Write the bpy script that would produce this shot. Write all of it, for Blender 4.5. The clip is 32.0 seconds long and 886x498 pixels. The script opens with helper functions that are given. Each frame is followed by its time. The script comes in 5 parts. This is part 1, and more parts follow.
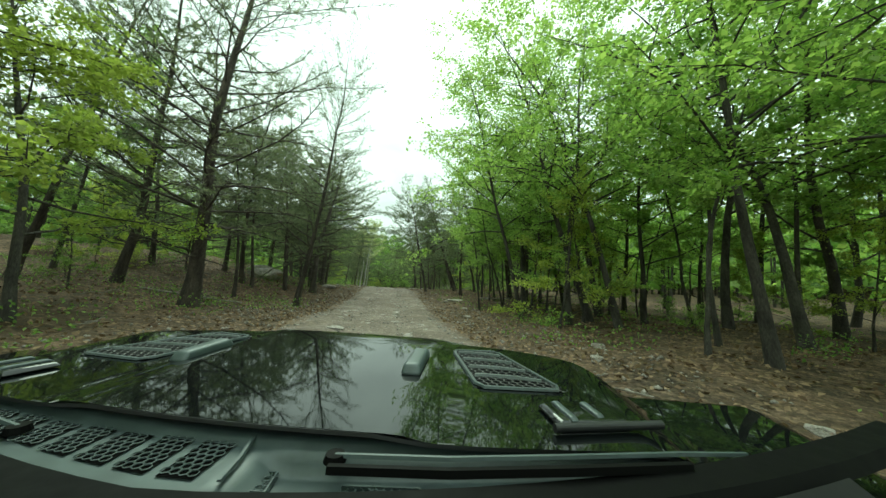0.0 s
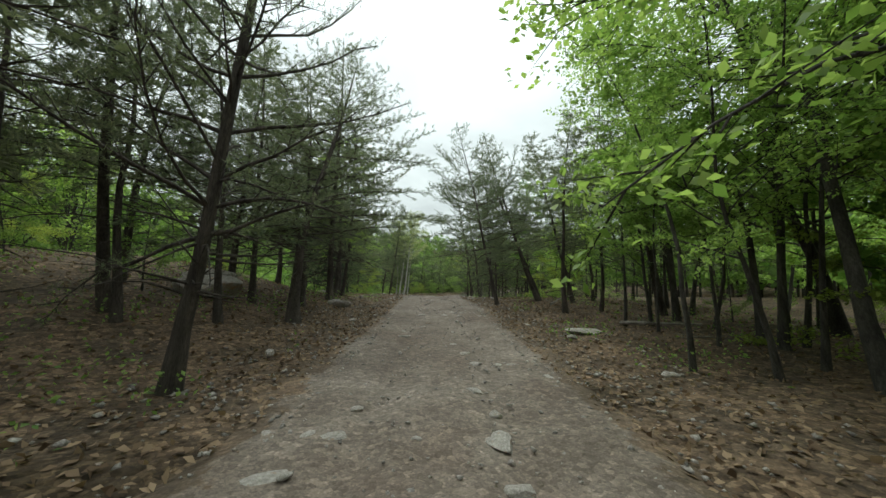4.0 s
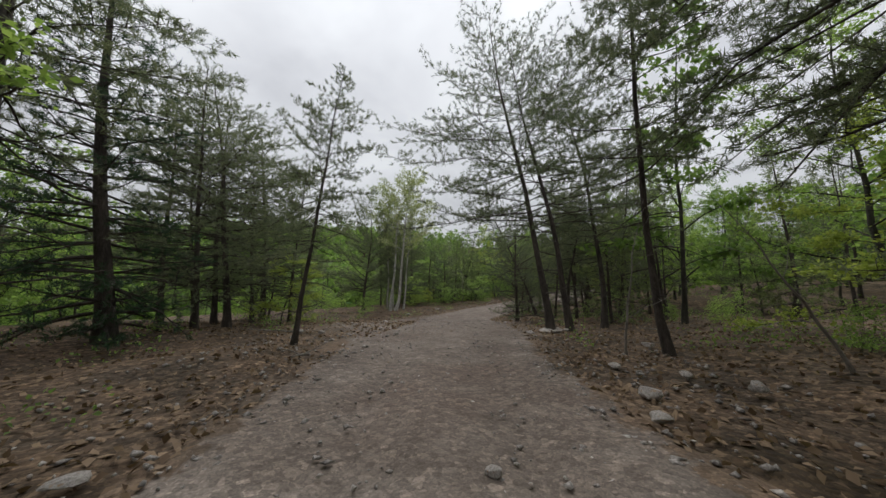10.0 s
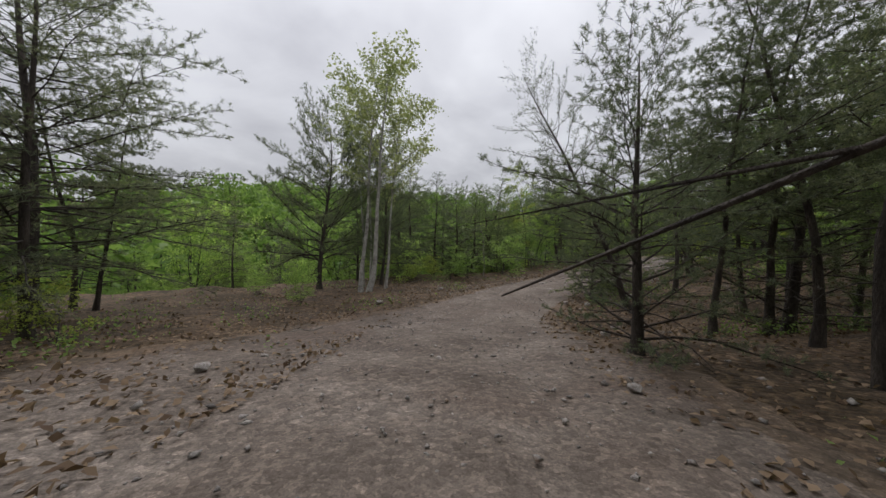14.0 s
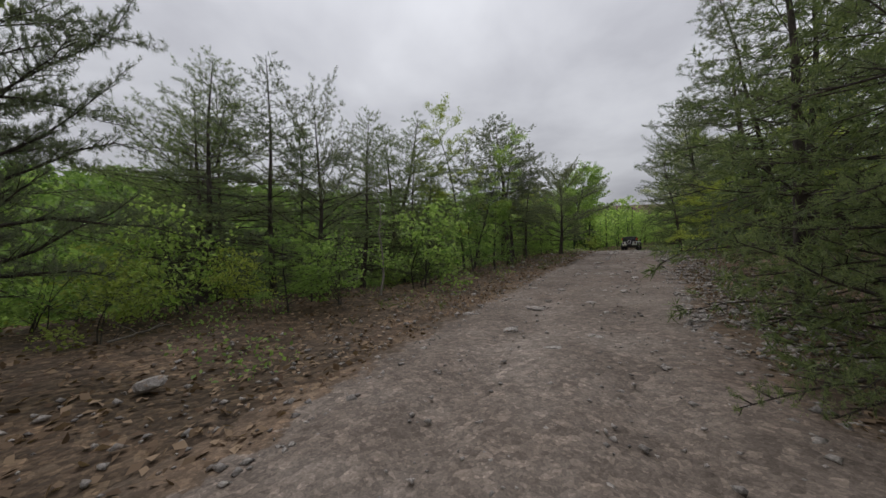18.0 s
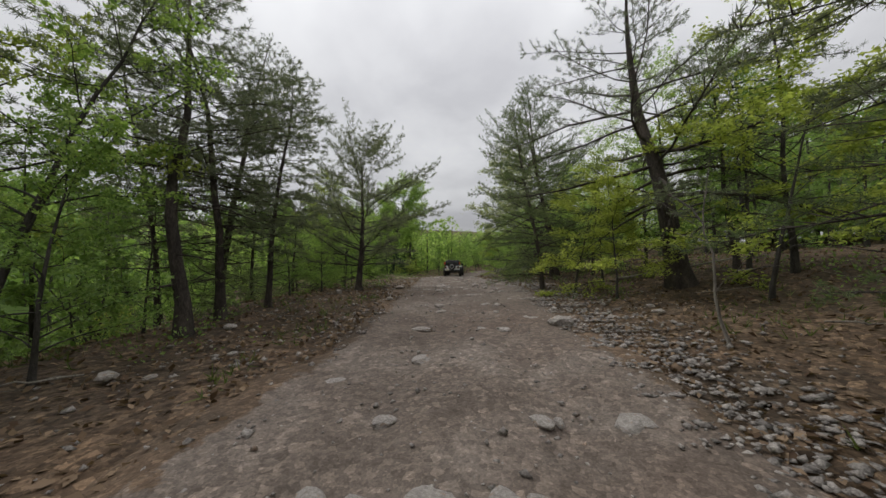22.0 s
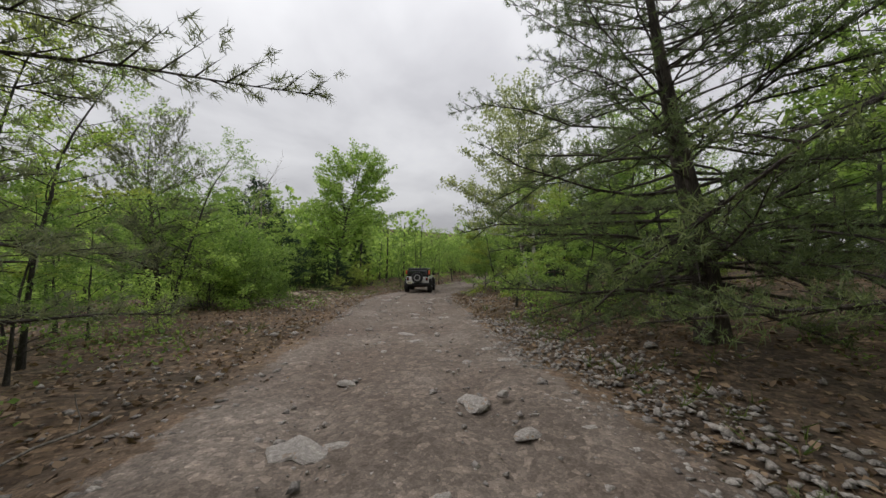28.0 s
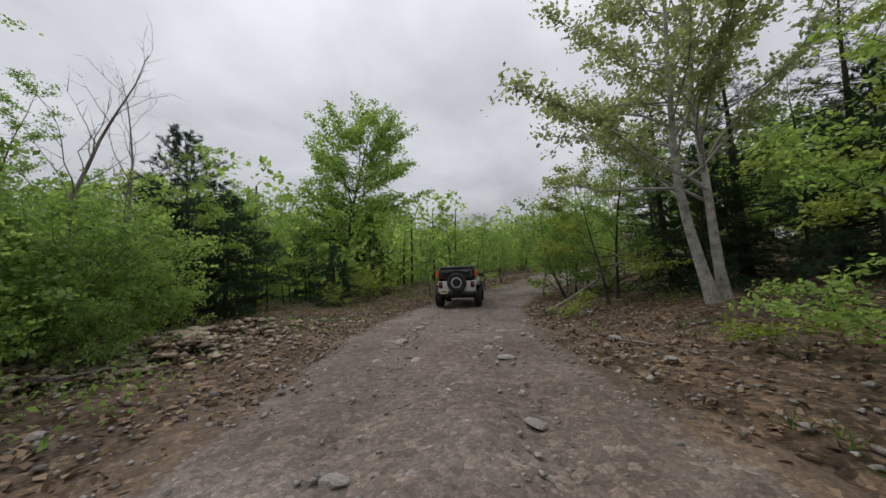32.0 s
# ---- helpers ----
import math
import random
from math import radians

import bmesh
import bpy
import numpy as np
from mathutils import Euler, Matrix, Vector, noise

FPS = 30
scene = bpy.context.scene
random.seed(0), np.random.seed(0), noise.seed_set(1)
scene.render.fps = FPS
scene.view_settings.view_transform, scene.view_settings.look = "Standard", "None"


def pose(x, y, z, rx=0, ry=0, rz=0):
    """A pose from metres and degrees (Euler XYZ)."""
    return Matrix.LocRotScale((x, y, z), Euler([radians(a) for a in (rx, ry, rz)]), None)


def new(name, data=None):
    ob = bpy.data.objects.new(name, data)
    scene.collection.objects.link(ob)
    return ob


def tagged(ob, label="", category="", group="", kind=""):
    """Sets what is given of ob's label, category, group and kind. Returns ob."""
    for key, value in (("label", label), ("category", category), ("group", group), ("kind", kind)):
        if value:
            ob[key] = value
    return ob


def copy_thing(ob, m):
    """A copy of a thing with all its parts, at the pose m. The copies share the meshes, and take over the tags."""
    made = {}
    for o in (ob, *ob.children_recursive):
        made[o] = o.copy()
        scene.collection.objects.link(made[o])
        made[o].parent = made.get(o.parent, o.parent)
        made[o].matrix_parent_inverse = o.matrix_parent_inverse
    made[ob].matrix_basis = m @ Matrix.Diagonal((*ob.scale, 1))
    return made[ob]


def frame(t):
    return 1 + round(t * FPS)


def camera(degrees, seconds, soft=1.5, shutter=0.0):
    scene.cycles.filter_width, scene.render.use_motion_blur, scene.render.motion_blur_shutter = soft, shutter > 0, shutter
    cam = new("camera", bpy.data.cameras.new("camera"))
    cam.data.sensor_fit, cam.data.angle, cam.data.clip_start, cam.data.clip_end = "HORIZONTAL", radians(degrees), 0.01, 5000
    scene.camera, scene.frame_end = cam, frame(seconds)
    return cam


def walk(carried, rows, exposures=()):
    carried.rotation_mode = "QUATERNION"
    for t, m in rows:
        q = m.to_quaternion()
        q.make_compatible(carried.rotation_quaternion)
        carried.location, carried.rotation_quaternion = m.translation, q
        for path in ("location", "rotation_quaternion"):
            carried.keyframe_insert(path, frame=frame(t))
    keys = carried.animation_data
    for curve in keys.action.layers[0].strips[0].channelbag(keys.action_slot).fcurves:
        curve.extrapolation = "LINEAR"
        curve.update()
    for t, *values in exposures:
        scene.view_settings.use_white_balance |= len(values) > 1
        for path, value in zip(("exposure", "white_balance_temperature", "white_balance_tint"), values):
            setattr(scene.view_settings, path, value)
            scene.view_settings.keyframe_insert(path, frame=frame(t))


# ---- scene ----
cam = camera(107.0, 32.0, soft=1.5, shutter=0.0)
PATH = [
    (0.0, pose(0.000, 0.000, 1.500, 94.83, -3.37, 0.02)),
    (0.5, pose(-0.276, 1.325, 1.496, 95.07, -3.57, 1.26)),
    (1.0, pose(-0.454, 2.636, 1.583, 94.95, -3.61, 2.49)),
    (1.5, pose(-0.712, 3.965, 1.574, 94.89, -2.94, 4.34)),
    (2.0, pose(-0.971, 5.344, 1.563, 94.76, -2.89, 5.37)),
    (2.5, pose(-1.336, 6.737, 1.589, 94.71, -2.77, 6.16)),
    (3.0, pose(-1.686, 8.151, 1.562, 94.65, -2.36, 6.63)),
    (3.5, pose(-1.934, 9.593, 1.586, 94.69, -1.50, 7.31)),
    (5.5, pose(-2.682, 15.462, 1.218, 95.68, -3.09, 7.98)),
    (6.0, pose(-2.806, 17.102, 1.177, 95.87, -3.01, 8.01)),
    (6.5, pose(-3.151, 18.733, 1.254, 96.03, -2.82, 8.29)),
    (7.0, pose(-3.414, 20.381, 1.374, 96.09, -2.71, 8.35)),
    (7.5, pose(-3.774, 22.074, 1.428, 96.07, -2.31, 8.45)),
    (8.0, pose(-3.921, 23.760, 1.484, 96.02, -2.38, 8.88)),
    (8.5, pose(-4.252, 25.411, 1.513, 95.81, -1.59, 9.22)),
    (9.0, pose(-4.428, 27.048, 1.518, 95.58, -0.70, 9.72)),
    (9.5, pose(-4.761, 28.659, 1.525, 95.28, 0.00, 9.95)),
    (10.0, pose(-5.014, 30.296, 1.540, 94.88, -0.00, 10.10)),
    (10.5, pose(-5.332, 31.939, 1.507, 94.58, 0.54, 10.47)),
    (11.0, pose(-5.559, 33.481, 1.402, 94.54, 0.86, 10.87)),
    (11.5, pose(-5.899, 34.852, 1.410, 94.31, 0.77, 10.93)),
    (12.0, pose(-6.199, 36.217, 1.386, 93.99, 0.56, 11.06)),
    (12.5, pose(-6.450, 37.594, 1.343, 92.88, 0.44, 11.23)),
    (13.0, pose(-6.432, 39.117, 1.294, 91.59, 0.19, 12.09)),
    (13.5, pose(-6.328, 40.720, 1.205, 90.24, 0.00, 13.17)),
    (14.0, pose(-6.185, 42.320, 1.115, 89.06, -0.01, 14.33)),
    (14.5, pose(-6.590, 43.794, 1.071, 88.34, -0.43, 13.94)),
    (16.5, pose(-7.852, 50.147, 0.303, 89.19, 1.78, 8.50)),
    (17.0, pose(-7.977, 51.968, 0.242, 89.57, 1.97, 5.95)),
    (17.5, pose(-7.763, 53.867, 0.120, 89.73, 2.10, 3.20)),
    (18.0, pose(-7.342, 55.743, 0.114, 90.07, 1.91, -0.37)),
    (18.5, pose(-6.849, 57.566, 0.137, 90.79, 1.53, -4.69)),
    (19.0, pose(-6.141, 59.259, 0.066, 91.44, 1.01, -9.65)),
    (19.5, pose(-5.459, 60.898, 0.162, 91.83, 0.81, -15.37)),
    (20.0, pose(-4.684, 62.307, 0.213, 92.42, 0.77, -20.08)),
    (20.5, pose(-3.956, 63.577, 0.251, 93.02, 1.15, -23.75)),
    (21.0, pose(-3.252, 64.676, 0.261, 93.04, 0.45, -26.25)),
    (21.5, pose(-2.727, 65.702, 0.336, 92.87, 0.67, -28.19)),
    (22.0, pose(-2.242, 66.511, 0.397, 92.85, 1.13, -30.00)),
    (22.5, pose(-1.789, 67.147, 0.450, 92.90, 1.07, -31.77)),
    (23.0, pose(-1.359, 67.860, 0.467, 92.95, 0.66, -32.73)),
    (23.5, pose(-0.937, 68.669, 0.480, 93.12, 0.47, -33.39)),
    (24.0, pose(-0.387, 69.364, 0.516, 93.23, 0.38, -34.37)),
    (24.5, pose(0.131, 69.990, 0.602, 93.16, -0.16, -35.41)),
    (25.0, pose(0.571, 70.649, 0.600, 93.49, -1.17, -36.43)),
    (25.5, pose(1.088, 71.359, 0.608, 93.74, -1.72, -36.96)),
    (27.5, pose(3.715, 75.294, 0.999, 93.46, -0.94, -35.73)),
    (28.0, pose(4.520, 76.533, 0.962, 93.23, -0.17, -34.72)),
    (28.5, pose(5.271, 77.750, 0.948, 93.20, 0.01, -33.53)),
    (29.0, pose(5.847, 78.978, 0.893, 93.13, 0.56, -32.49)),
    (29.5, pose(6.441, 80.000, 0.931, 93.01, 1.50, -31.45)),
    (30.0, pose(6.995, 80.905, 0.921, 93.02, 1.96, -30.70)),
    (30.5, pose(7.416, 81.844, 0.900, 93.13, 2.19, -30.29)),
    (31.0, pose(7.979, 82.827, 0.905, 93.15, 2.19, -29.78)),
    (31.5, pose(8.512, 83.859, 0.862, 93.41, 1.95, -29.39)),
    (32.0, pose(9.061, 84.881, 0.861, 93.35, 2.33, -29.22)),
]
EXPOSURES = ((0.0, 0.52, 6400, -30), (1.0, 0.32, 6000, -28), (2.0, 0.28, 6100, -22), (3.5, 0.13, 6250, -11), (6.0, -0.05, 6300, 1), (8.0, -0.25, 6330, 3), (10.0, -0.38, 6350, 6), (13.0, -0.42, 6300, 9), (17.0, -0.6, 6300, 9), (20.0, -0.78, 6300, 8), (22.0, -0.5, 6500, 7), (25.0, -0.32, 6500, 7), (28.0, -0.42, 6500, 8), (32.0, -0.55, 6300, 9))
walk(cam, PATH, EXPOSURES)

# ---------------- sky and light: thick cloud, soft sun high up ----------------
world = bpy.data.worlds.new("overcast_sky")
scene.world = world
world.use_nodes = True
wn, wl = world.node_tree.nodes, world.node_tree.links
wn.clear()
w_out = wn.new("ShaderNodeOutputWorld")
w_bg = wn.new("ShaderNodeBackground")
w_sky = wn.new("ShaderNodeTexSky")
w_sky.sky_type = "NISHITA"
w_sky.sun_disc = False
w_sky.sun_elevation, w_sky.sun_rotation = radians(52), radians(200)
w_sky.air_density, w_sky.dust_density = 1.0, 4.0
w_dim = wn.new("ShaderNodeMix")
w_dim.data_type, w_dim.blend_type = "RGBA", "MULTIPLY"
w_dim.inputs[0].default_value = 1.0
w_dim.inputs[7].default_value = (0.09, 0.085, 0.08, 1)
# a flat deck of cloud: the noise lies on a plane overhead
w_tc = wn.new("ShaderNodeTexCoord")
w_sep = wn.new("ShaderNodeSeparateXYZ")
wl.new(w_tc.outputs["Generated"], w_sep.inputs[0])
w_lift = wn.new("ShaderNodeMath")
w_lift.operation = "MULTIPLY_ADD"
w_lift.inputs[1].default_value, w_lift.inputs[2].default_value = 1.0, 0.22
w_abs = wn.new("ShaderNodeMath")
w_abs.operation = "ABSOLUTE"
wl.new(w_sep.outputs["Z"], w_abs.inputs[0])
wl.new(w_abs.outputs[0], w_lift.inputs[0])
w_deck = wn.new("ShaderNodeCombineXYZ")
for axis in ("X", "Y"):
    w_div = wn.new("ShaderNodeMath")
    w_div.operation = "DIVIDE"
    wl.new(w_sep.outputs[axis], w_div.inputs[0])
    wl.new(w_lift.outputs[0], w_div.inputs[1])
    wl.new(w_div.outputs[0], w_deck.inputs[axis])
w_cloud = wn.new("ShaderNodeTexNoise")
w_cloud.inputs["Scale"].default_value = 1.5
w_cloud.inputs["Detail"].default_value = 6.0
w_cloud.inputs["Roughness"].default_value = 0.5
w_cloud.inputs["Distortion"].default_value = 0.25
wl.new(w_deck.outputs[0], w_cloud.inputs["Vector"])
w_ramp = wn.new("ShaderNodeValToRGB")
w_ramp.color_ramp.elements[0].position = 0.33
w_ramp.color_ramp.elements[0].color = (0.66, 0.65, 0.69, 1)
w_ramp.color_ramp.elements[1].position = 0.62
w_ramp.color_ramp.elements[1].color = (0.93, 0.92, 0.955, 1)
w_mix = wn.new("ShaderNodeMix")
w_mix.data_type = "RGBA"
w_mix.inputs[0].default_value = 0.9
wl.new(w_sky.outputs[0], w_dim.inputs[6])
wl.new(w_dim.outputs[2], w_mix.inputs[6])
wl.new(w_cloud.outputs["Fac"], w_ramp.inputs[0])
wl.new(w_ramp.outputs[0], w_mix.inputs[7])
# an overcast sky is brightest overhead
w_up = wn.new("ShaderNodeMapRange")
w_up.inputs["From Min"].default_value, w_up.inputs["From Max"].default_value = 0.0, 1.0
w_up.inputs["To Min"].default_value, w_up.inputs["To Max"].default_value = 0.74, 2.1
w_grad = wn.new("ShaderNodeMix")
w_grad.data_type, w_grad.blend_type = "RGBA", "MULTIPLY"
w_grad.inputs[0].default_value = 1.0
wl.new(w_sep.outputs["Z"], w_up.inputs["Value"])
wl.new(w_mix.outputs[2], w_grad.inputs[6])
wl.new(w_up.outputs[0], w_grad.inputs[7])
wl.new(w_grad.outputs[2], w_bg.inputs[0])
w_bg.inputs[1].default_value = 1.0
wl.new(w_bg.outputs[0], w_out.inputs[0])

sun = new("sun", bpy.data.lights.new("sun", "SUN"))
sun.data.energy, sun.data.angle, sun.data.color = 1.5, radians(30), (1.0, 0.97, 0.92)
sun.rotation_euler = (radians(38), 0, radians(200))

# ---------------- materials ----------------


def ramp_node(nt, stops):
    r = nt.nodes.new("ShaderNodeValToRGB")
    el = r.color_ramp.elements
    el[0].position, el[0].color = stops[0][0], (*stops[0][1], 1)
    el[1].position, el[1].color = stops[-1][0], (*stops[-1][1], 1)
    for p, c in stops[1:-1]:
        e = el.new(p)
        e.color = (*c, 1)
    return r


def noise_node(nt, scale, detail=4.0, rough=0.55, vec=None, stretch=None):
    n = nt.nodes.new("ShaderNodeTexNoise")
    n.inputs["Scale"].default_value = scale
    n.inputs["Detail"].default_value = detail
    n.inputs["Roughness"].default_value = rough
    if vec is not None:
        if stretch:
            m = nt.nodes.new("ShaderNodeMapping")
            m.inputs["Scale"].default_value = stretch
            nt.links.new(vec, m.inputs[0])
            vec = m.outputs[0]
        nt.links.new(vec, n.inputs["Vector"])
    return n


def mixer(nt, fac, a, b, kind="MIX"):
    m = nt.nodes.new("ShaderNodeMix")
    m.data_type, m.blend_type = "RGBA", kind
    for k, v in ((0, fac), (6, a), (7, b)):
        if isinstance(v, (int, float)):
            m.inputs[k].default_value = v
        elif isinstance(v, tuple):
            m.inputs[k].default_value = (*v, 1)
        else:
            nt.links.new(v, m.inputs[k])
    return m.outputs[2]


def surface(name, stops, scale, rough=0.85, metal=0.0, bump=0.3, fine=8.0, stretch=None, island=0.0, second=None, bump_scale=1.0, spec=0.3):
    """A grained surface: two scales of noise through a ramp of colours, and relief."""
    m = bpy.data.materials.new(name)
    m.use_nodes = True
    nt = m.node_tree
    b = nt.nodes["Principled BSDF"]
    tc = nt.nodes.new("ShaderNodeTexCoord")
    vec = tc.outputs["Object"]
    n1 = noise_node(nt, scale, 5, 0.6, vec, stretch)
    n2 = noise_node(nt, scale * fine, 4, 0.6, vec, stretch)
    r1 = ramp_node(nt, stops)
    nt.links.new(n1.outputs["Fac"], r1.inputs[0])
    col = r1.outputs[0]
    r2 = ramp_node(nt, [(0.3, (0.55, 0.55, 0.55)), (0.7, (1.35, 1.35, 1.35))])
    nt.links.new(n2.outputs["Fac"], r2.inputs[0])
    col = mixer(nt, 0.75, col, r2.outputs[0], "MULTIPLY")
    if second:
        n3 = noise_node(nt, second[0], 3, 0.6, vec)
        r3 = ramp_node(nt, [(second[1], (0, 0, 0)), (second[1] + 0.12, (1, 1, 1))])
        nt.links.new(n3.outputs["Fac"], r3.inputs[0])
        col = mixer(nt, r3.outputs[0], col, second[2])
    if island:
        g = nt.nodes.new("ShaderNodeNewGeometry")
        r4 = ramp_node(nt, [(0.0, (1 - island,) * 3), (1.0, (1 + island,) * 3)])
        nt.links.new(g.outputs["Random Per Island"], r4.inputs[0])
        col = mixer(nt, 1.0, col, r4.outputs[0], "MULTIPLY")
    nt.links.new(col, b.inputs["Base Color"])
    b.inputs["Roughness"].default_value = rough
    b.inputs["Metallic"].default_value = metal
    b.inputs["Specular IOR Level"].default_value = spec
    if bump:
        bp = nt.nodes.new("ShaderNodeBump")
        bp.inputs["Strength"].default_value = bump
        bp.inputs["Distance"].default_value = 0.03 * bump_scale
        nt.links.new(n2.outputs["Fac"], bp.inputs["Height"])
        nt.links.new(bp.outputs[0], b.inputs["Normal"])
    return m


def foliage(name, dark, light, through_light=0.45, rough=0.5):
    """Leaves or needles: colour by piece, part of the light passes."""
    m = bpy.data.materials.new(name)
    m.use_nodes = True
    nt = m.node_tree
    nt.nodes.clear()
    out = nt.nodes.new("ShaderNodeOutputMaterial")
    g = nt.nodes.new("ShaderNodeNewGeometry")
    oi = nt.nodes.new("ShaderNodeObjectInfo")
    r = ramp_node(nt, [(0.0, dark), (1.0, light)])
    nt.links.new(g.outputs["Random Per Island"], r.inputs[0])
    tone = ramp_node(nt, [(0.0, (0.78, 0.82, 0.8)), (1.0, (1.2, 1.15, 1.1))])
    nt.links.new(oi.outputs["Random"], tone.inputs[0])
    col = mixer(nt, 1.0, r.outputs[0], tone.outputs[0], "MULTIPLY")
    d = nt.nodes.new("ShaderNodeBsdfPrincipled")
    d.inputs["Roughness"].default_value = rough
    d.inputs["Specular IOR Level"].default_value = 0.25
    t = nt.nodes.new("ShaderNodeBsdfTranslucent")
    mx = nt.nodes.new("ShaderNodeMixShader")
    mx.inputs[0].default_value = through_light
    nt.links.new(col, d.inputs["Base Color"])
    warm = mixer(nt, 1.0, col, (1.13, 1.16, 0.74), "MULTIPLY")
    nt.links.new(warm, t.inputs[0])
    nt.links.new(d.outputs[0], mx.inputs[1])
    nt.links.new(t.outputs[0], mx.inputs[2])
    nt.links.new(mx.outputs[0], out.inputs[0])
    return m


def plain(name, col, rough=0.5, metal=0.0, spec=0.5, coat=0.0, grain=0.15, scale=20.0):
    """A made surface, with slight unevenness in colour and gloss."""
    m = bpy.data.materials.new(name)
    m.use_nodes = True
    nt = m.node_tree
    b = nt.nodes["Principled BSDF"]
    tc = nt.nodes.new("ShaderNodeTexCoord")
    n = noise_node(nt, scale, 5, 0.6, tc.outputs["Object"])
    r = ramp_node(nt, [(0.3, (1 - grain,) * 3), (0.7, (1 + grain,) * 3)])
    nt.links.new(n.outputs["Fac"], r.inputs[0])
    nt.links.new(mixer(nt, 1.0, col, r.outputs[0], "MULTIPLY"), b.inputs["Base Color"])
    rr = nt.nodes.new("ShaderNodeMapRange")
    rr.inputs["To Min"].default_value = rough * 0.75
    rr.inputs["To Max"].default_value = min(1.0, rough * 1.3)
    nt.links.new(n.outputs["Fac"], rr.inputs["Value"])
    nt.links.new(rr.outputs[0], b.inputs["Roughness"])
    b.inputs["Metallic"].default_value = metal
    b.inputs["Specular IOR Level"].default_value = spec
    b.inputs["Coat Weight"].default_value = coat
    b.inputs["Coat Roughness"].default_value = 0.03
    return m


PINE_BARK = surface("pine_bark", [(0.3, (0.032, 0.027, 0.024)), (0.55, (0.078, 0.065, 0.056)), (0.75, (0.135, 0.11, 0.092))], 5.0, 0.95, bump=0.9, stretch=(1, 1, 0.25), bump_scale=1.4)
LEAF_BARK = surface("grey_bark", [(0.3, (0.03, 0.028, 0.025)), (0.55, (0.07, 0.064, 0.056)), (0.8, (0.13, 0.12, 0.105))], 6.0, 0.95, bump=0.7, stretch=(1, 1, 0.3))
PALE_BARK = surface("pale_aspen_bark", [(0.3, (0.19, 0.18, 0.16)), (0.5, (0.36, 0.345, 0.315)), (0.75, (0.52, 0.50, 0.465))], 4.0, 0.85, bump=0.5, second=(9.0, 0.62, (0.06, 0.055, 0.05)))
DEAD_WOOD = surface("dead_wood", [(0.3, (0.13, 0.115, 0.10)), (0.6, (0.27, 0.245, 0.215)), (0.8, (0.38, 0.35, 0.31))], 5.0, 0.95, bump=0.6, stretch=(1, 1, 0.2))
NEEDLES = foliage("pine_needles", (0.10, 0.124, 0.085), (0.25, 0.275, 0.19), 0.48)
SOFT_NEEDLES = foliage("white_pine_needles", (0.10, 0.138, 0.07), (0.25, 0.30, 0.15), 0.48)
DARK_NEEDLES = foliage("dark_spruce_needles", (0.026, 0.055, 0.034), (0.065, 0.115, 0.06), 0.3)
LEAVES = foliage("spring_leaves", (0.17, 0.28, 0.075), (0.42, 0.55, 0.20), 0.64)
DEEP_LEAVES = foliage("maple_leaves", (0.12, 0.21, 0.06), (0.28, 0.40, 0.13), 0.55)
YELLOW_LEAVES = foliage("yellow_green_leaves", (0.22, 0.28, 0.06), (0.46, 0.52, 0.16), 0.62)
ASPEN_LEAVES = foliage("young_aspen_leaves", (0.22, 0.26, 0.13), (0.44, 0.48, 0.29), 0.55)
GRASS = foliage("grass_blades", (0.06, 0.10, 0.025), (0.16, 0.2, 0.06), 0.35)
LITTER = foliage("dry_oak_leaves", (0.09, 0.055, 0.035), (0.33, 0.235, 0.16), 0.15, 0.8)
TAN_STONE = surface("tan_rubble", [(0.25, (0.19, 0.145, 0.105)), (0.5, (0.34, 0.27, 0.205)), (0.75, (0.50, 0.42, 0.335))], 6.0, 0.92, bump=0.6, island=0.4, second=(2.3, 0.58, (0.34, 0.23, 0.14)))
STONE = surface("field_stone", [(0.25, (0.16, 0.145, 0.135)), (0.5, (0.28, 0.255, 0.235)), (0.75, (0.42, 0.385, 0.35))], 6.0, 0.9, bump=0.6, island=0.35, second=(2.3, 0.6, (0.26, 0.165, 0.10)))

# ---------------- the lie of the land ----------------
# centre of the dirt road: x, y, height
ROAD = np.array([
    (0.5, -45, 0.3), (0.3, -20, 0.1), (0, 0, 0), (-0.9, 5.3, 0.05), (-1.9, 9.6, 0.02), (-2.7, 15.5, -0.25), (-3.4, 20.4, -0.18),
    (-4.4, 27, 0), (-5.3, 32, 0), (-6.2, 36.2, -0.1), (-6.6, 41, -0.28), (-7.2, 46.5, -0.75), (-8, 52, -1.25), (-7.2, 56.5, -1.38),
    (-5.4, 61, -1.32), (-3, 65, -1.2), (-0.6, 69, -1), (1.8, 72.5, -0.78), (4.8, 77, -0.55), (7.4, 82, -0.6), (10.2, 87, -0.62),
    (13.5, 92.5, -0.72), (18, 97.5, -0.85), (25, 101.5, -0.6), (36, 104, 0.3), (60, 104, 1.4)])


def spline(points, step):
    ends = np.vstack([2 * points[0] - points[1], points, 2 * points[-1] - points[-2]])
    out = []
    for i in range(1, len(ends) - 2):
        a, b, c, d = ends[i - 1:i + 3]
        n = max(2, int(np.linalg.norm(c - b) / step))
        for k in range(n):
            t = k / n
            out.append(0.5 * (2 * b + (c - a) * t + (2 * a - 5 * b + 4 * c - d) * t * t + (3 * b - a - 3 * c + d) * t ** 3))
    return np.array(out + [ends[-2]])


LINE = spline(ROAD, 0.8)
TAN = np.gradient(LINE[:, :2], axis=0)
TAN /= np.linalg.norm(TAN, axis=1)[:, None]


def smooth(a, b, v):
    t = np.clip((v - a) / (b - a), 0, 1)
    return t * t * (3 - 2 * t)


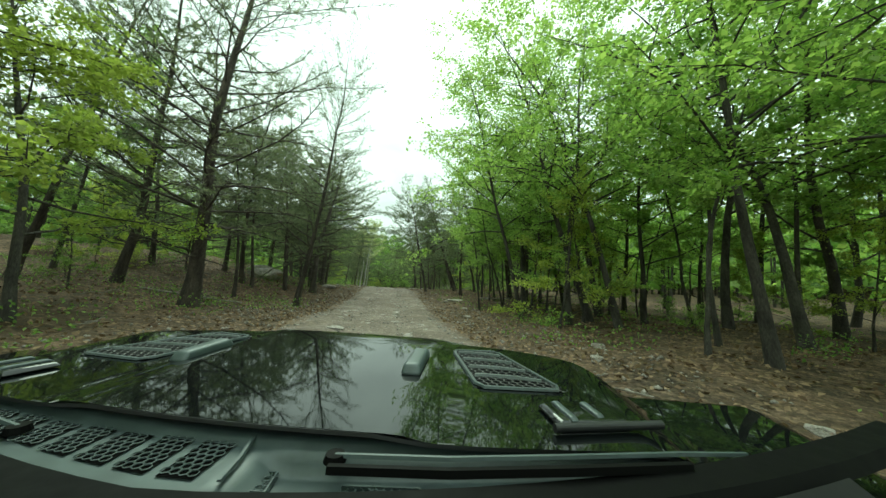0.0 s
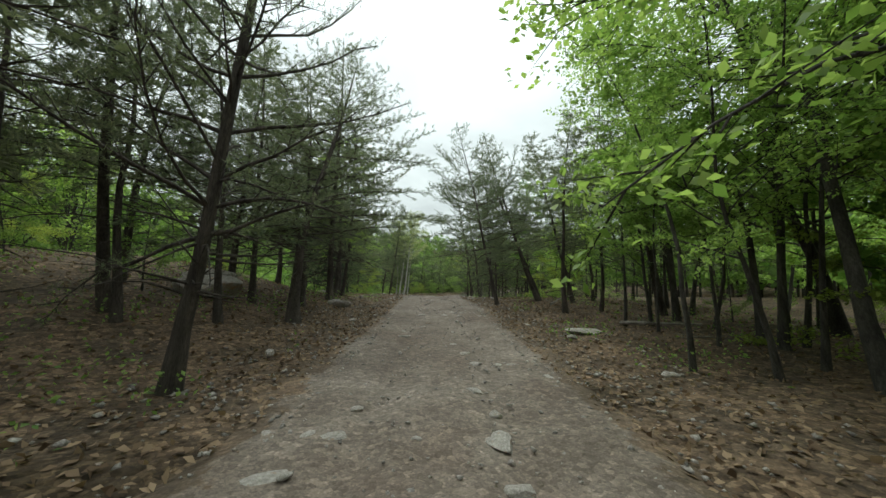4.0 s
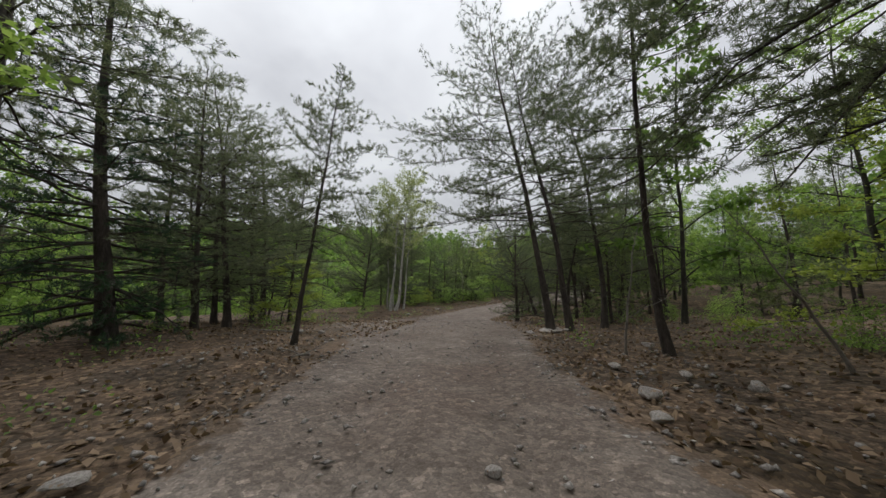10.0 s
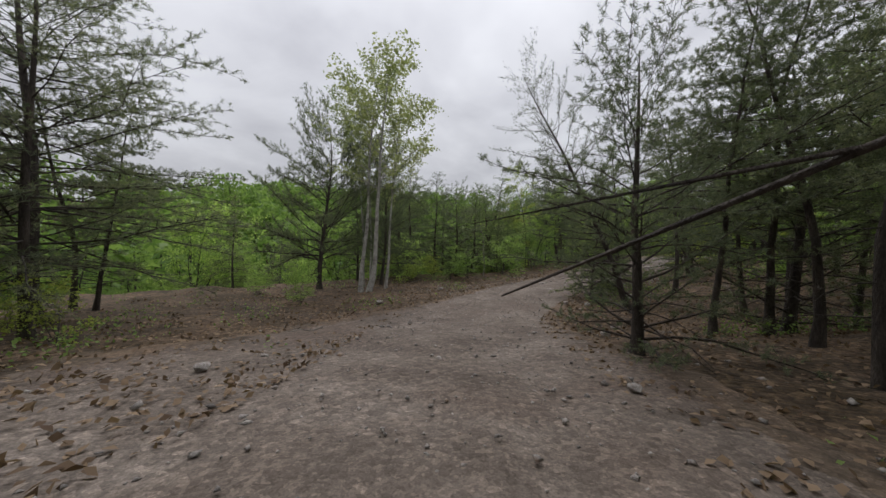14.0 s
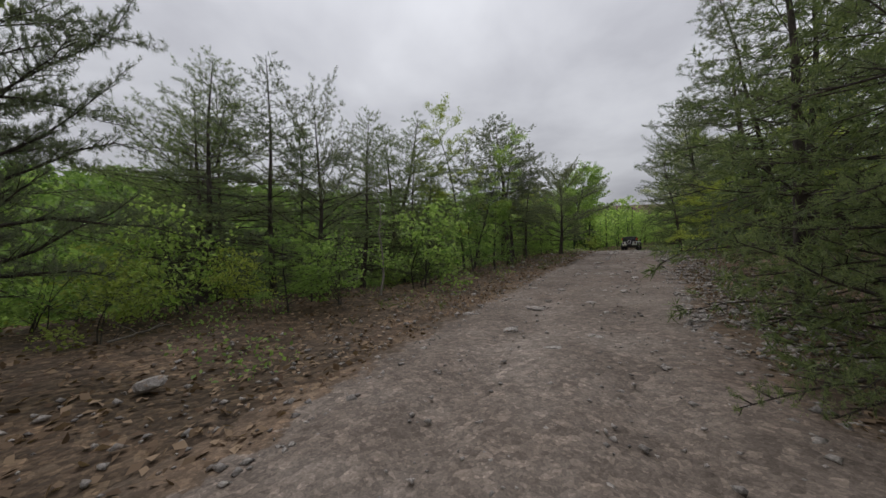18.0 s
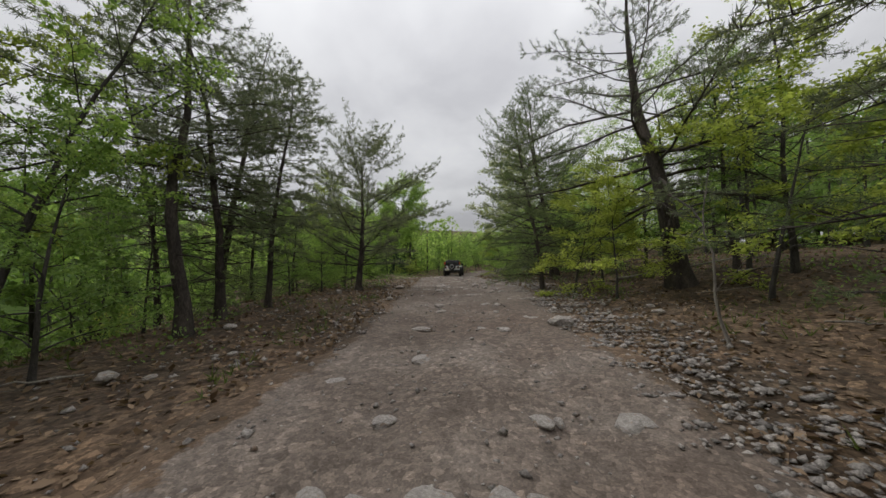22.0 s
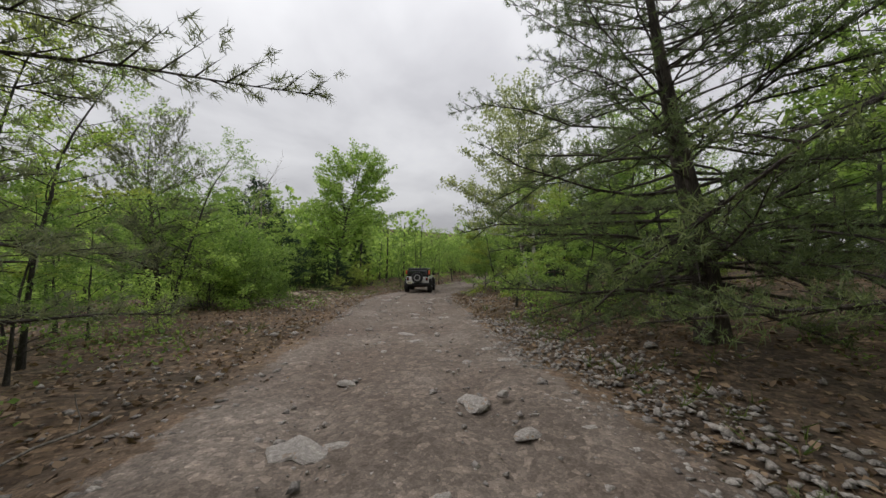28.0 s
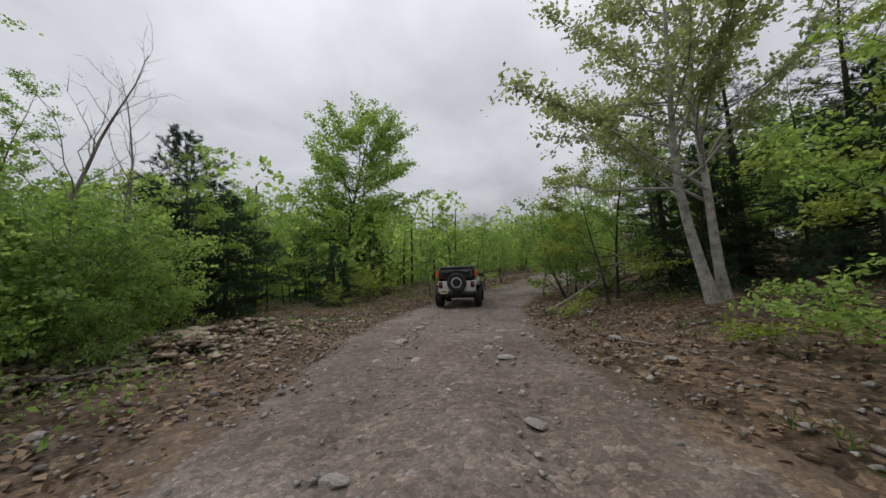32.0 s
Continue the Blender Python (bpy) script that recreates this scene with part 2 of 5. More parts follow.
def station(x, y):
    """Index along the road and the signed distance from its centre (right of the way is positive)."""
    x, y = np.atleast_1d(x).astype(float), np.atleast_1d(y).astype(float)
    idx = np.empty(len(x), int)
    for i in range(0, len(x), 4000):
        s = slice(i, i + 4000)
        idx[s] = np.argmin((LINE[None, :, 0] - x[s, None]) ** 2 + (LINE[None, :, 1] - y[s, None]) ** 2, axis=1)
    d = (x - LINE[idx, 0]) * TAN[idx, 1] - (y - LINE[idx, 1]) * TAN[idx, 0]
    return idx, d


def land(x, y):
    """Height of the ground: road bed, wooded bank, valley, far hill."""
    idx, d = station(x, y)
    yy = LINE[idx, 1]
    l, r = np.maximum(0, -d - 2.6), np.maximum(0, d - 2.6)
    up = (1 - smooth(26, 36, yy)) * (0.35 + 0.65 * smooth(12, 21, yy))
    brow = 8.5 - 5.0 * smooth(60, 67, yy) + 7.0 * smooth(80, 90, yy) + 10.0 * np.exp(-((yy - 48.5) / 6.0) ** 2)
    down = smooth(40, 52, yy)
    z = up * (1.5 * smooth(0.5, 11, l) + 0.05 * np.minimum(l, 60))
    z -= down * (4.5 * smooth(brow, brow + 16, l) + 0.05 * np.clip(l - brow, 0, 30)) * (1 - 0.5 * smooth(84, 96, yy))
    z += 0.03 * np.minimum(r, 60) + smooth(56, 66, yy) * 0.9 * smooth(0.5, 9, r)
    far = np.maximum(l, r)
    z += 13 * smooth(38, 120, far) + 7 * smooth(30, 90, l) * down + 1.5 * smooth(15, 90, y - 105.0)
    return LINE[idx, 2] + z


def land_at(x, y):
    return float(land(x, y)[0])


def rough_land(x, y, d):
    """Small humps and hollows of the forest floor."""
    out = np.empty(len(x))
    for i in range(len(x)):
        v = Vector((x[i] * 0.35, y[i] * 0.35, 0.0))
        w = Vector((x[i] * 1.7, y[i] * 1.7, 3.0))
        out[i] = noise.noise(v) * 0.16 + noise.noise(w) * 0.05
    return out * smooth(1.8, 4.0, np.abs(d)) + (np.abs(d) < 60) * 0


def mesh_object(name, verts, faces, material, parent=None, shade=True):
    me = bpy.data.meshes.new(name)
    verts = np.asarray(verts, float)
    if isinstance(faces, np.ndarray):
        n, k = faces.shape
        me.vertices.add(len(verts))
        me.vertices.foreach_set("co", verts.ravel())
        me.loops.add(n * k)
        me.loops.foreach_set("vertex_index", faces.ravel().astype(np.int32))
        me.polygons.add(n)
        me.polygons.foreach_set("loop_start", np.arange(n, dtype=np.int32) * k)
        me.update(calc_edges=True)
    else:
        me.from_pydata([tuple(v) for v in verts], [], [tuple(f) for f in faces])
    if shade:
        me.polygons.foreach_set("use_smooth", np.ones(len(me.polygons), bool))
    me.materials.append(material)
    ob = new(name, me)
    ob.parent = parent
    return ob


def grid_faces(nu, nv):
    a = (np.arange(nu - 1)[:, None] * nv + np.arange(nv - 1)[None, :]).ravel()
    return np.stack([a, a + nv, a + nv + 1, a + 1], 1)


def spread(lo, hi, step, reach):
    """Even steps from lo to hi, then ever longer ones out to reach."""
    mid = np.arange(lo, hi + step, step)
    out, s = [], step
    v = mid[-1]
    while v < reach:
        s *= 1.35
        v += s
        out.append(v)
    low, s, v = [], step, mid[0]
    while v > -reach:
        s *= 1.35
        v -= s
        low.append(v)
    return np.concatenate([low[::-1], mid, out])


def soil(name, stops, chips, chip_scale, patch, strong=0.62, verge=None):
    """Earth with chips: cells of mixed tone over stained soil, at two sizes."""
    m = bpy.data.materials.new(name)
    m.use_nodes = True
    nt = m.node_tree
    b = nt.nodes["Principled BSDF"]
    vec = nt.nodes.new("ShaderNodeTexCoord").outputs["Object"]
    big = noise_node(nt, 0.7, 6, 0.65, vec)
    r = ramp_node(nt, stops)
    nt.links.new(big.outputs["Fac"], r.inputs[0])
    col = r.outputs[0]
    blot = noise_node(nt, 0.28, 4, 0.6, vec)
    rb = ramp_node(nt, [(0.5, (0, 0, 0)), (0.66, (1, 1, 1))])
    nt.links.new(blot.outputs["Fac"], rb.inputs[0])
    col = mixer(nt, rb.outputs[0], col, patch)
    if verge:
        at = nt.nodes.new("ShaderNodeAttribute")
        at.attribute_name = "verge"
        rag = noise_node(nt, 2.2, 6, 0.7, vec)
        ad = nt.nodes.new("ShaderNodeMath")
        ad.operation = "ADD"
        nt.links.new(at.outputs["Fac"], ad.inputs[0])
        nt.links.new(rag.outputs["Fac"], ad.inputs[1])
        rv = ramp_node(nt, [(0.95, (0, 0, 0)), (1.0, (1, 1, 1))])
        half_it = nt.nodes.new("ShaderNodeMath")
        half_it.operation = "MULTIPLY"
        half_it.inputs[1].default_value = 0.92
        nt.links.new(ad.outputs[0], half_it.inputs[0])
        nt.links.new(half_it.outputs[0], rv.inputs[0])
        vr = ramp_node(nt, verge)
        nt.links.new(big.outputs["Fac"], vr.inputs[0])
        col = mixer(nt, rv.outputs[0], col, vr.outputs[0])
    height = None
    for sc, amount in ((chip_scale, strong), (chip_scale * 2.9, strong * 0.9)):
        vo = nt.nodes.new("ShaderNodeTexVoronoi")
        vo.inputs["Scale"].default_value = sc
        vo.inputs["Randomness"].default_value = 1.0
        nt.links.new(vec, vo.inputs["Vector"])
        bw = nt.nodes.new("ShaderNodeSeparateColor")
        nt.links.new(vo.outputs["Color"], bw.inputs[0])
        rc = ramp_node(nt, chips)
        nt.links.new(bw.outputs[0], rc.inputs[0])
        col = mixer(nt, amount, col, rc.outputs[0], "OVERLAY")
        if height is None:
            height = vo.outputs["Distance"]
    fine = noise_node(nt, 60, 4, 0.7, vec)
    rf = ramp_node(nt, [(0.3, (0.6, 0.6, 0.6)), (0.7, (1.3, 1.3, 1.3))])
    nt.links.new(fine.outputs["Fac"], rf.inputs[0])
    col = mixer(nt, 0.8, col, rf.outputs[0], "MULTIPLY")
    nt.links.new(col, b.inputs["Base Color"])
    b.inputs["Roughness"].default_value = 0.95
    b.inputs["Specular IOR Level"].default_value = 0.2
    bp = nt.nodes.new("ShaderNodeBump")
    bp.inputs["Strength"].default_value = 0.8 if not verge else 0.5
    bp.inputs["Distance"].default_value = 0.04 if not verge else 0.025
    bp.invert = True
    nt.links.new(height, bp.inputs["Height"])
    nt.links.new(bp.outputs[0], b.inputs["Normal"])
    return m


LITTER_TONES = [(0.3, (0.075, 0.060, 0.046)), (0.45, (0.125, 0.095, 0.071)), (0.6, (0.18, 0.128, 0.09)), (0.75, (0.25, 0.195, 0.145))]
FLOOR = soil("forest_floor", LITTER_TONES,
             [(0.0, (0.12, 0.11, 0.10)), (0.6, (0.42, 0.40, 0.38)), (0.85, (0.62, 0.6, 0.56)), (1.0, (0.95, 0.9, 0.82))], 9.0, (0.075, 0.055, 0.035))
DIRT = soil("gravel_road", [(0.3, (0.125, 0.102, 0.086)), (0.48, (0.185, 0.153, 0.131)), (0.62, (0.235, 0.2, 0.175)), (0.78, (0.31, 0.268, 0.236))],
            [(0.0, (0.2, 0.19, 0.18)), (0.6, (0.46, 0.45, 0.44)), (0.88, (0.62, 0.6, 0.58)), (1.0, (0.95, 0.92, 0.88))], 13.0, (0.16, 0.125, 0.104), 0.46, LITTER_TONES)

gx, gy = spread(-26, 34, 0.55, 2500), spread(-12, 122, 0.55, 2500)
px, py = [a.ravel() for a in np.meshgrid(gx, gy, indexing="ij")]
_, pd = station(px, py)
pz = land(px, py)
pd = pd / (1 + 0.45 * np.exp(-((py - 47) / 6.0) ** 2) + np.where(pd < 0, 1.3 * np.exp(-((py - 45.5) / 5.0) ** 2), 0.0))
near = (np.abs(pd) < 30) & (np.abs(py - 50) < 90)
bump_z = np.zeros(len(px))
bump_z[near] = rough_land(px[near], py[near], pd[near])
pz = pz + bump_z - 0.10 * (1 - smooth(2.0, 2.9, np.abs(pd)))
ground = mesh_object("ground", np.stack([px, py, pz], 1), grid_faces(len(gx), len(gy)), FLOOR)
tagged(ground, "forest floor of brown needles, dead leaves and bare soil", "ground", kind="structure")

# the road bed: crowned ruts, ragged edges that sink under the litter
lane = spline(ROAD, 0.4)
lt = np.gradient(lane[:, :2], axis=0)
lt /= np.linalg.norm(lt, axis=1)[:, None]
across = np.linspace(-3.6, 3.6, 37)
rv, verge_share = [], []
for i, p in enumerate(lane):
    wide = 1.0 + 0.45 * math.exp(-((p[1] - 47) / 6.0) ** 2) + 0.12 * noise.noise(Vector((i * 0.06, 5, 0)))
    for u in across:
        d = u * (wide + (1.3 * math.exp(-((p[1] - 45.5) / 5.0) ** 2) if u < 0 else 0))
        x, y = p[0] + lt[i, 1] * d, p[1] - lt[i, 0] * d
        h = 0.05 * noise.noise(Vector((x * 0.8, y * 0.8, 7))) + 0.03 * noise.noise(Vector((x * 2.7, y * 2.7, 1)))
        rut = -0.06 * (math.exp(-((abs(u) - 0.85) / 0.28) ** 2))
        edge = abs(u) - 2.3 + 0.5 * noise.noise(Vector((x * 0.5, y * 0.5, 9)))
        z = p[2] + 0.03 + rut + h * 0.8 - 0.22 * max(0, edge) - 0.1 * (abs(u) > 3.4)
        rv.append((x, y, z))
        verge_share.append(min(1.0, max(0.0, (abs(u) - 1.35) / 1.3)))
road = mesh_object("road", rv, grid_faces(len(lane), len(across)), DIRT)
road.data.attributes.new("verge", "FLOAT", "POINT").data.foreach_set("value", np.array(verge_share, np.float32))
tagged(road, "rutted gravel track of brown dirt and broken stone", "road", kind="structure")

# ---------------- trees ----------------


class Wood:
    """Collects tapering tubes of one mesh."""

    def __init__(self):
        self.v, self.f, self.t, self.n = [], [], [], 0

    def tube(self, pts, radii, sides):
        pts = np.asarray(pts, float)
        d = np.gradient(pts, axis=0)
        d /= np.linalg.norm(d, axis=1)[:, None] + 1e-9
        ref = np.where(np.abs(d[:, 2:3]) > 0.9, np.array([[1.0, 0, 0]]), np.array([[0, 0, 1.0]]))
        a = np.cross(d, ref)
        a /= np.linalg.norm(a, axis=1)[:, None] + 1e-9
        b = np.cross(d, a)
        ang = np.linspace(0, 2 * math.pi, sides, endpoint=False)
        ring = pts[:, None, :] + np.asarray(radii)[:, None, None] * (np.cos(ang)[None, :, None] * a[:, None, :] + np.sin(ang)[None, :, None] * b[:, None, :])
        self.v.append(ring.reshape(-1, 3))
        i, j = np.meshgrid(np.arange(len(pts) - 1), np.arange(sides), indexing="ij")
        k = (j + 1) % sides
        q = np.stack([i * sides + j, i * sides + k, (i + 1) * sides + k, (i + 1) * sides + j], -1).reshape(-1, 4) + self.n
        self.f.append(q)
        self.n += len(pts) * sides

    def spike(self, a, b, r):
        """A thin twig that ends in a point."""
        d = np.asarray(b, float) - a
        s = np.cross(d, (0.31, 0.2, 0.93))
        s /= np.linalg.norm(s) + 1e-9
        t = np.cross(d / (np.linalg.norm(d) + 1e-9), s)
        self.v.append(np.array([a + s * r, a - s * r * 0.5 + t * r * 0.87, a - s * r * 0.5 - t * r * 0.87, b]))
        n = self.n
        self.t.append(np.array([(n, n + 1, n + 3), (n + 1, n + 2, n + 3), (n + 2, n, n + 3)]))
        self.n += 4

    def data(self):
        return np.vstack(self.v), [tuple(q) for a in self.f for q in a.tolist()] + [tuple(q) for a in self.t for q in a.tolist()]


def bent(start, direction, length, steps, rng, wander=0.12, lift=0.0):
    """A crooked line that sets out in a direction and rises or droops."""
    p, d = np.array(start, float), np.array(direction, float)
    d /= np.linalg.norm(d)
    out = [p.copy()]
    for _ in range(steps):
        d = d + rng.normal(0, wander, 3) + np.array([0, 0, lift])
        d /= np.linalg.norm(d)
        p = p + d * length / steps
        out.append(p.copy())
    return np.array(out)


def needle_tufts(centres, dirs, rng, blades, length, width, along=0.0):
    """Round tufts of thin three-sided blades."""
    n = len(centres)
    c = np.repeat(np.asarray(centres), blades, 0)
    c = c + np.repeat(np.asarray(dirs), blades, 0) * rng.uniform(-along, 0.15 * along, (n * blades, 1)) + rng.normal(0, 0.1 * along, (n * blades, 3))
    d = np.repeat(np.asarray(dirs), blades, 0) * 0.5 + rng.normal(0, 0.62, (n * blades, 3))
    d /= np.linalg.norm(d, axis=1)[:, None]
    s = np.cross(d, rng.normal(0, 1, (n * blades, 3)))
    s /= np.linalg.norm(s, axis=1)[:, None] + 1e-9
    ln = (length * rng.uniform(0.65, 1.2, n * blades))[:, None]
    base = c + d * ln * 0.05
    v = np.stack([base - s * width * 0.5, base + s * width * 0.5, c + d * ln], 1).reshape(-1, 3)
    return v, np.arange(len(v)).reshape(-1, 3)


def leaf_quads(centres, rng, size, flat=0.6):
    """Pointed leaf blades, mostly lying level, a little folded."""
    n = len(centres)
    c = np.asarray(centres)
    nrm = rng.normal(0, 1, (n, 3))
    nrm[:, 2] = np.abs(nrm[:, 2]) * (0.4 + 2.2 * flat)
    nrm /= np.linalg.norm(nrm, axis=1)[:, None]
    a = np.cross(nrm, rng.normal(0, 1, (n, 3)))
    a /= np.linalg.norm(a, axis=1)[:, None] + 1e-9
    b = np.cross(nrm, a)
    s = (size * rng.uniform(0.6, 1.25, n))[:, None]
    fold = nrm * s * 0.12
    v = np.stack([c - a * s * 0.55, c - b * s * 0.36 + fold + a * s * 0.05, c + a * s * 0.6, c + b * s * 0.36 + fold + a * s * 0.05], 1).reshape(-1, 3)
    return v, np.arange(len(v)).reshape(-1, 4)


def tree_object(name, trunk, limbs, leaf, bark, leaf_mat, leaf_name="crown"):
    root = new(name)
    root.empty_display_size = 0.3
    mesh_object("trunk", *trunk.data(), bark, root)
    if limbs.n:
        tagged(mesh_object("branchwork", *limbs.data(), bark, root), kind="stuff")
    if leaf is not None:
        tagged(mesh_object(leaf_name, leaf[0], leaf[1], leaf_mat, root, shade=False), kind="stuff")
    return root


def conifer(name, seed, height, radius, bare, reach, gap, blades, bark, leaf_mat, shape="forest", dead=10, tuft=0.16, droop=-0.02, crook=0.05, twig_step=0.2, wid=0.03, bunch=0.13, spray=1.0):
    """A pine or spruce: whorls of limbs, side twigs, tufts of needles; dead limbs below the crown."""
    rng = np.random.default_rng(seed)
    trunk, limbs = Wood(), Wood()
    axis = bent((0, 0, -0.25), (0, 0, 1), height + 0.25, 12, rng, crook, 0.05)
    u = np.linspace(0, 1, 13)
    flare = 1 + 0.5 * np.exp(-u * 22)
    trunk.tube(axis, radius * flare * (1 - 0.93 * u ** 0.9), 8)

    def spot(k):
        f = k * 12
        i = min(11, int(f))
        return axis[i] + (axis[i + 1] - axis[i]) * (f - i)

    cen, way = [], []
    h, turn = bare * height, rng.uniform(0, 6)
    while h < height * 0.985:
        k = h / height
        c = max(0.0, (k - bare) / (1 - bare))
        if shape == "forest":
            prof = (0.45 + 0.75 * math.sin(math.pi * min(1, c * 0.9 + 0.18))) * max(0, 1 - c) ** 0.35
        elif shape == "cone":
            prof = max(0, 1 - c) ** 0.85 * (0.65 + 0.35 * min(1, c * 6))
        else:
            prof = 0.55 + 0.6 * math.sin(math.pi * min(1, 0.25 + c * 0.75))
        for _ in range(rng.integers(2, 5) if shape != "cone" else rng.integers(4, 7)):
            turn += 2.4 + rng.normal(0, 0.4)
            ln = max(0.25, reach * prof * rng.uniform(0.55, 1.2))
            rise = (-0.08 + 0.75 * c ** 1.5) if shape != "spread" else (0.25 + 0.5 * c)
            line = bent(spot(k), (math.cos(turn), math.sin(turn), rise + rng.normal(0, 0.12)), ln, 5, rng, 0.13, droop + 0.05 * c)
            r0 = max(0.006, radius * max(0, 1 - k) ** 0.7 * 0.26 * (0.5 + 0.5 * min(1, ln / max(reach, 0.1))))
            limbs.tube(line, r0 * np.linspace(1, 0.18, 6), 4 if r0 > 0.02 else 3)
            t = 0.28 if ln > 0.9 else 0.12
            side = 1
            while t <= 1.0:
                f = t * 5
                i = min(4, int(f))
                p = line[i] + (line[i + 1] - line[i]) * (f - i)
                d = line[i + 1] - line[i]
                d = d / (np.linalg.norm(d) + 1e-9)
                s = np.cross(d, (0, 0, 1.0)) * side
                side = -side
                w = d * 0.75 + s * rng.uniform(0.4, 1.0) + np.array([0, 0, rng.uniform(-0.2, 0.5)])
                w /= np.linalg.norm(w)
                tl = spray * min(0.62, 0.16 + 0.24 * ln * (1.05 - t)) * rng.uniform(0.6, 1.2)
                e = p + w * tl
                if tl > 0.15:
                    limbs.spike(p, e, r0 * 0.3 + 0.003)
                m = max(1, int(tl / bunch))
                for q in range(m):
                    b = p + w * tl * (q + 1) / m
                    o = rng.normal(0, 0.5 * bunch, 3) + np.array([0, 0, 0.2 * bunch])
                    if bunch < 0.19:
                        limbs.spike(b, b + o, 0.0045)
                    cen.append(b + o)
                    o = w + o / bunch
                    way.append(o / (np.linalg.norm(o) + 1e-9))
                t += twig_step / ln
            cen.append(line[-1])
            way.append(d)
        h += gap * rng.uniform(0.7, 1.3)
    for _ in range(dead):
        k = rng.uniform(0.12, max(0.2, bare * 1.05))
        turn = rng.uniform(0, 6.3)
        ln = reach * rng.uniform(0.2, 0.8)
        line = bent(spot(k), (math.cos(turn), math.sin(turn), rng.uniform(-0.2, 0.3)), ln, 4, rng, 0.16, -0.03)
        limbs.tube(line, np.linspace(radius * 0.11 + 0.006, 0.003, 5), 4)
        for q in range(3):
            i = rng.integers(1, 4)
            tw = bent(line[i], rng.normal(0, 1, 3) + (line[i] - line[0]), ln * 0.3, 2, rng, 0.2)
            limbs.spike(tw[0], tw[-1], 0.006)
    leaf = needle_tufts(cen, way, rng, blades, tuft, wid, 0.95 * bunch)
    return tree_object(name, trunk, limbs, leaf, bark, leaf_mat)


def broadleaf(name, seed, height, radius, bare, reach, limbs_n, leaves, size, bark, leaf_mat, layered=0.6, stems=1, up=0.55, crook=0.07, twig=0.55, round_top=False):
    """A leaf tree or shrub: one or more stems, limbs, twigs, and leaves set round the twigs."""
    rng = np.random.default_rng(seed)
    trunk, limbs = Wood(), Wood()
    ends = []
    for s in range(stems):
        tilt = (0, 0, 1) if stems == 1 else (rng.normal(0, 0.24), rng.normal(0, 0.24), 1)
        hh = height * (1 if s == 0 else rng.uniform(0.7, 1.0))
        axis = bent((rng.normal(0, 0.12) * (stems > 1), rng.normal(0, 0.12) * (stems > 1), -0.2), tilt, hh + 0.2, 10, rng, crook, 0.03)
        u = np.linspace(0, 1, 11)
        rr = radius * (1 if s == 0 else 0.8)
        trunk.tube(axis, rr * (1 + 0.45 * np.exp(-u * 20)) * (1 - 0.92 * u), 8 if radius > 0.05 else 5)
        for n in range(limbs_n):
            k = bare + (1 - bare) * (n + rng.uniform(0, 1)) / limbs_n
            f = min(9.99, k * 10)
            i = int(f)
            p = axis[i] + (axis[i + 1] - axis[i]) * (f - i)
            c = max(0.0, (k - bare) / (1 - bare))
            prof = 1.0 - 0.75 * c
            if round_top == "dome":
                prof = min(1.0, 0.55 + 2.2 * c) * (1 - c ** 2.6) ** 0.65
            elif round_top:
                prof = max(0, math.sin(math.pi * (0.14 + 0.8 * c))) ** 0.7
            ln = reach * prof * rng.uniform(0.6, 1.15) + 0.15
            turn = n * 2.4 + rng.normal(0, 0.5)
            line = bent(p, (math.cos(turn), math.sin(turn), up + (0.25 if round_top == "dome" else 0.6) * c + rng.normal(0, 0.15)), ln, 5, rng, 0.15, -0.02 if layered > 0.5 else 0.03)
            r0 = max(0.005, rr * max(0, 1 - k) ** 0.8 * 0.42)
            limbs.tube(line, r0 * np.linspace(1, 0.2, 6), 4)
            m = max(3, int(ln / 0.28))
            for q in range(m):
                g = 0.3 + 0.7 * (q + 1) / m
                f2 = min(4.99, g * 5)
                j = int(f2)
                b0 = line[j] + (line[j + 1] - line[j]) * (f2 - j)
                d = line[j + 1] - line[j]
                w = d / (np.linalg.norm(d) + 1e-9) + rng.normal(0, 0.75, 3) * np.array([1, 1, 0.45])
                tl = min(twig, 0.3 * ln + 0.1) * rng.uniform(0.6, 1.3)
                tw = bent(b0, w, tl, 2, rng, 0.2, 0.02)
                limbs.spike(tw[0], tw[-1], r0 * 0.3 + 0.003)
                ends.append(tw)
    ends = np.array(ends)
    if leaves:
        pick = rng.integers(0, len(ends), leaves)
        t = rng.uniform(0.15, 1.08, leaves)[:, None]
        c = ends[pick, 0] * (1 - t) + ends[pick, 2] * t + rng.normal(0, 1, (leaves, 3)) * np.array([0.13, 0.13, 0.06]) * (0.6 + size * 4)
        leaf = leaf_quads(c, rng, size, layered)
    else:
        leaf = None
    return tree_object(name, trunk, limbs, leaf, bark, leaf_mat)


KINDS = {}


def kind(key, maker, tall, label, category, group=""):
    """Keeps a tree's builder; the tree is built when it is first planted."""
    KINDS.setdefault(key, []).append([maker, tall, label, category, group, None])


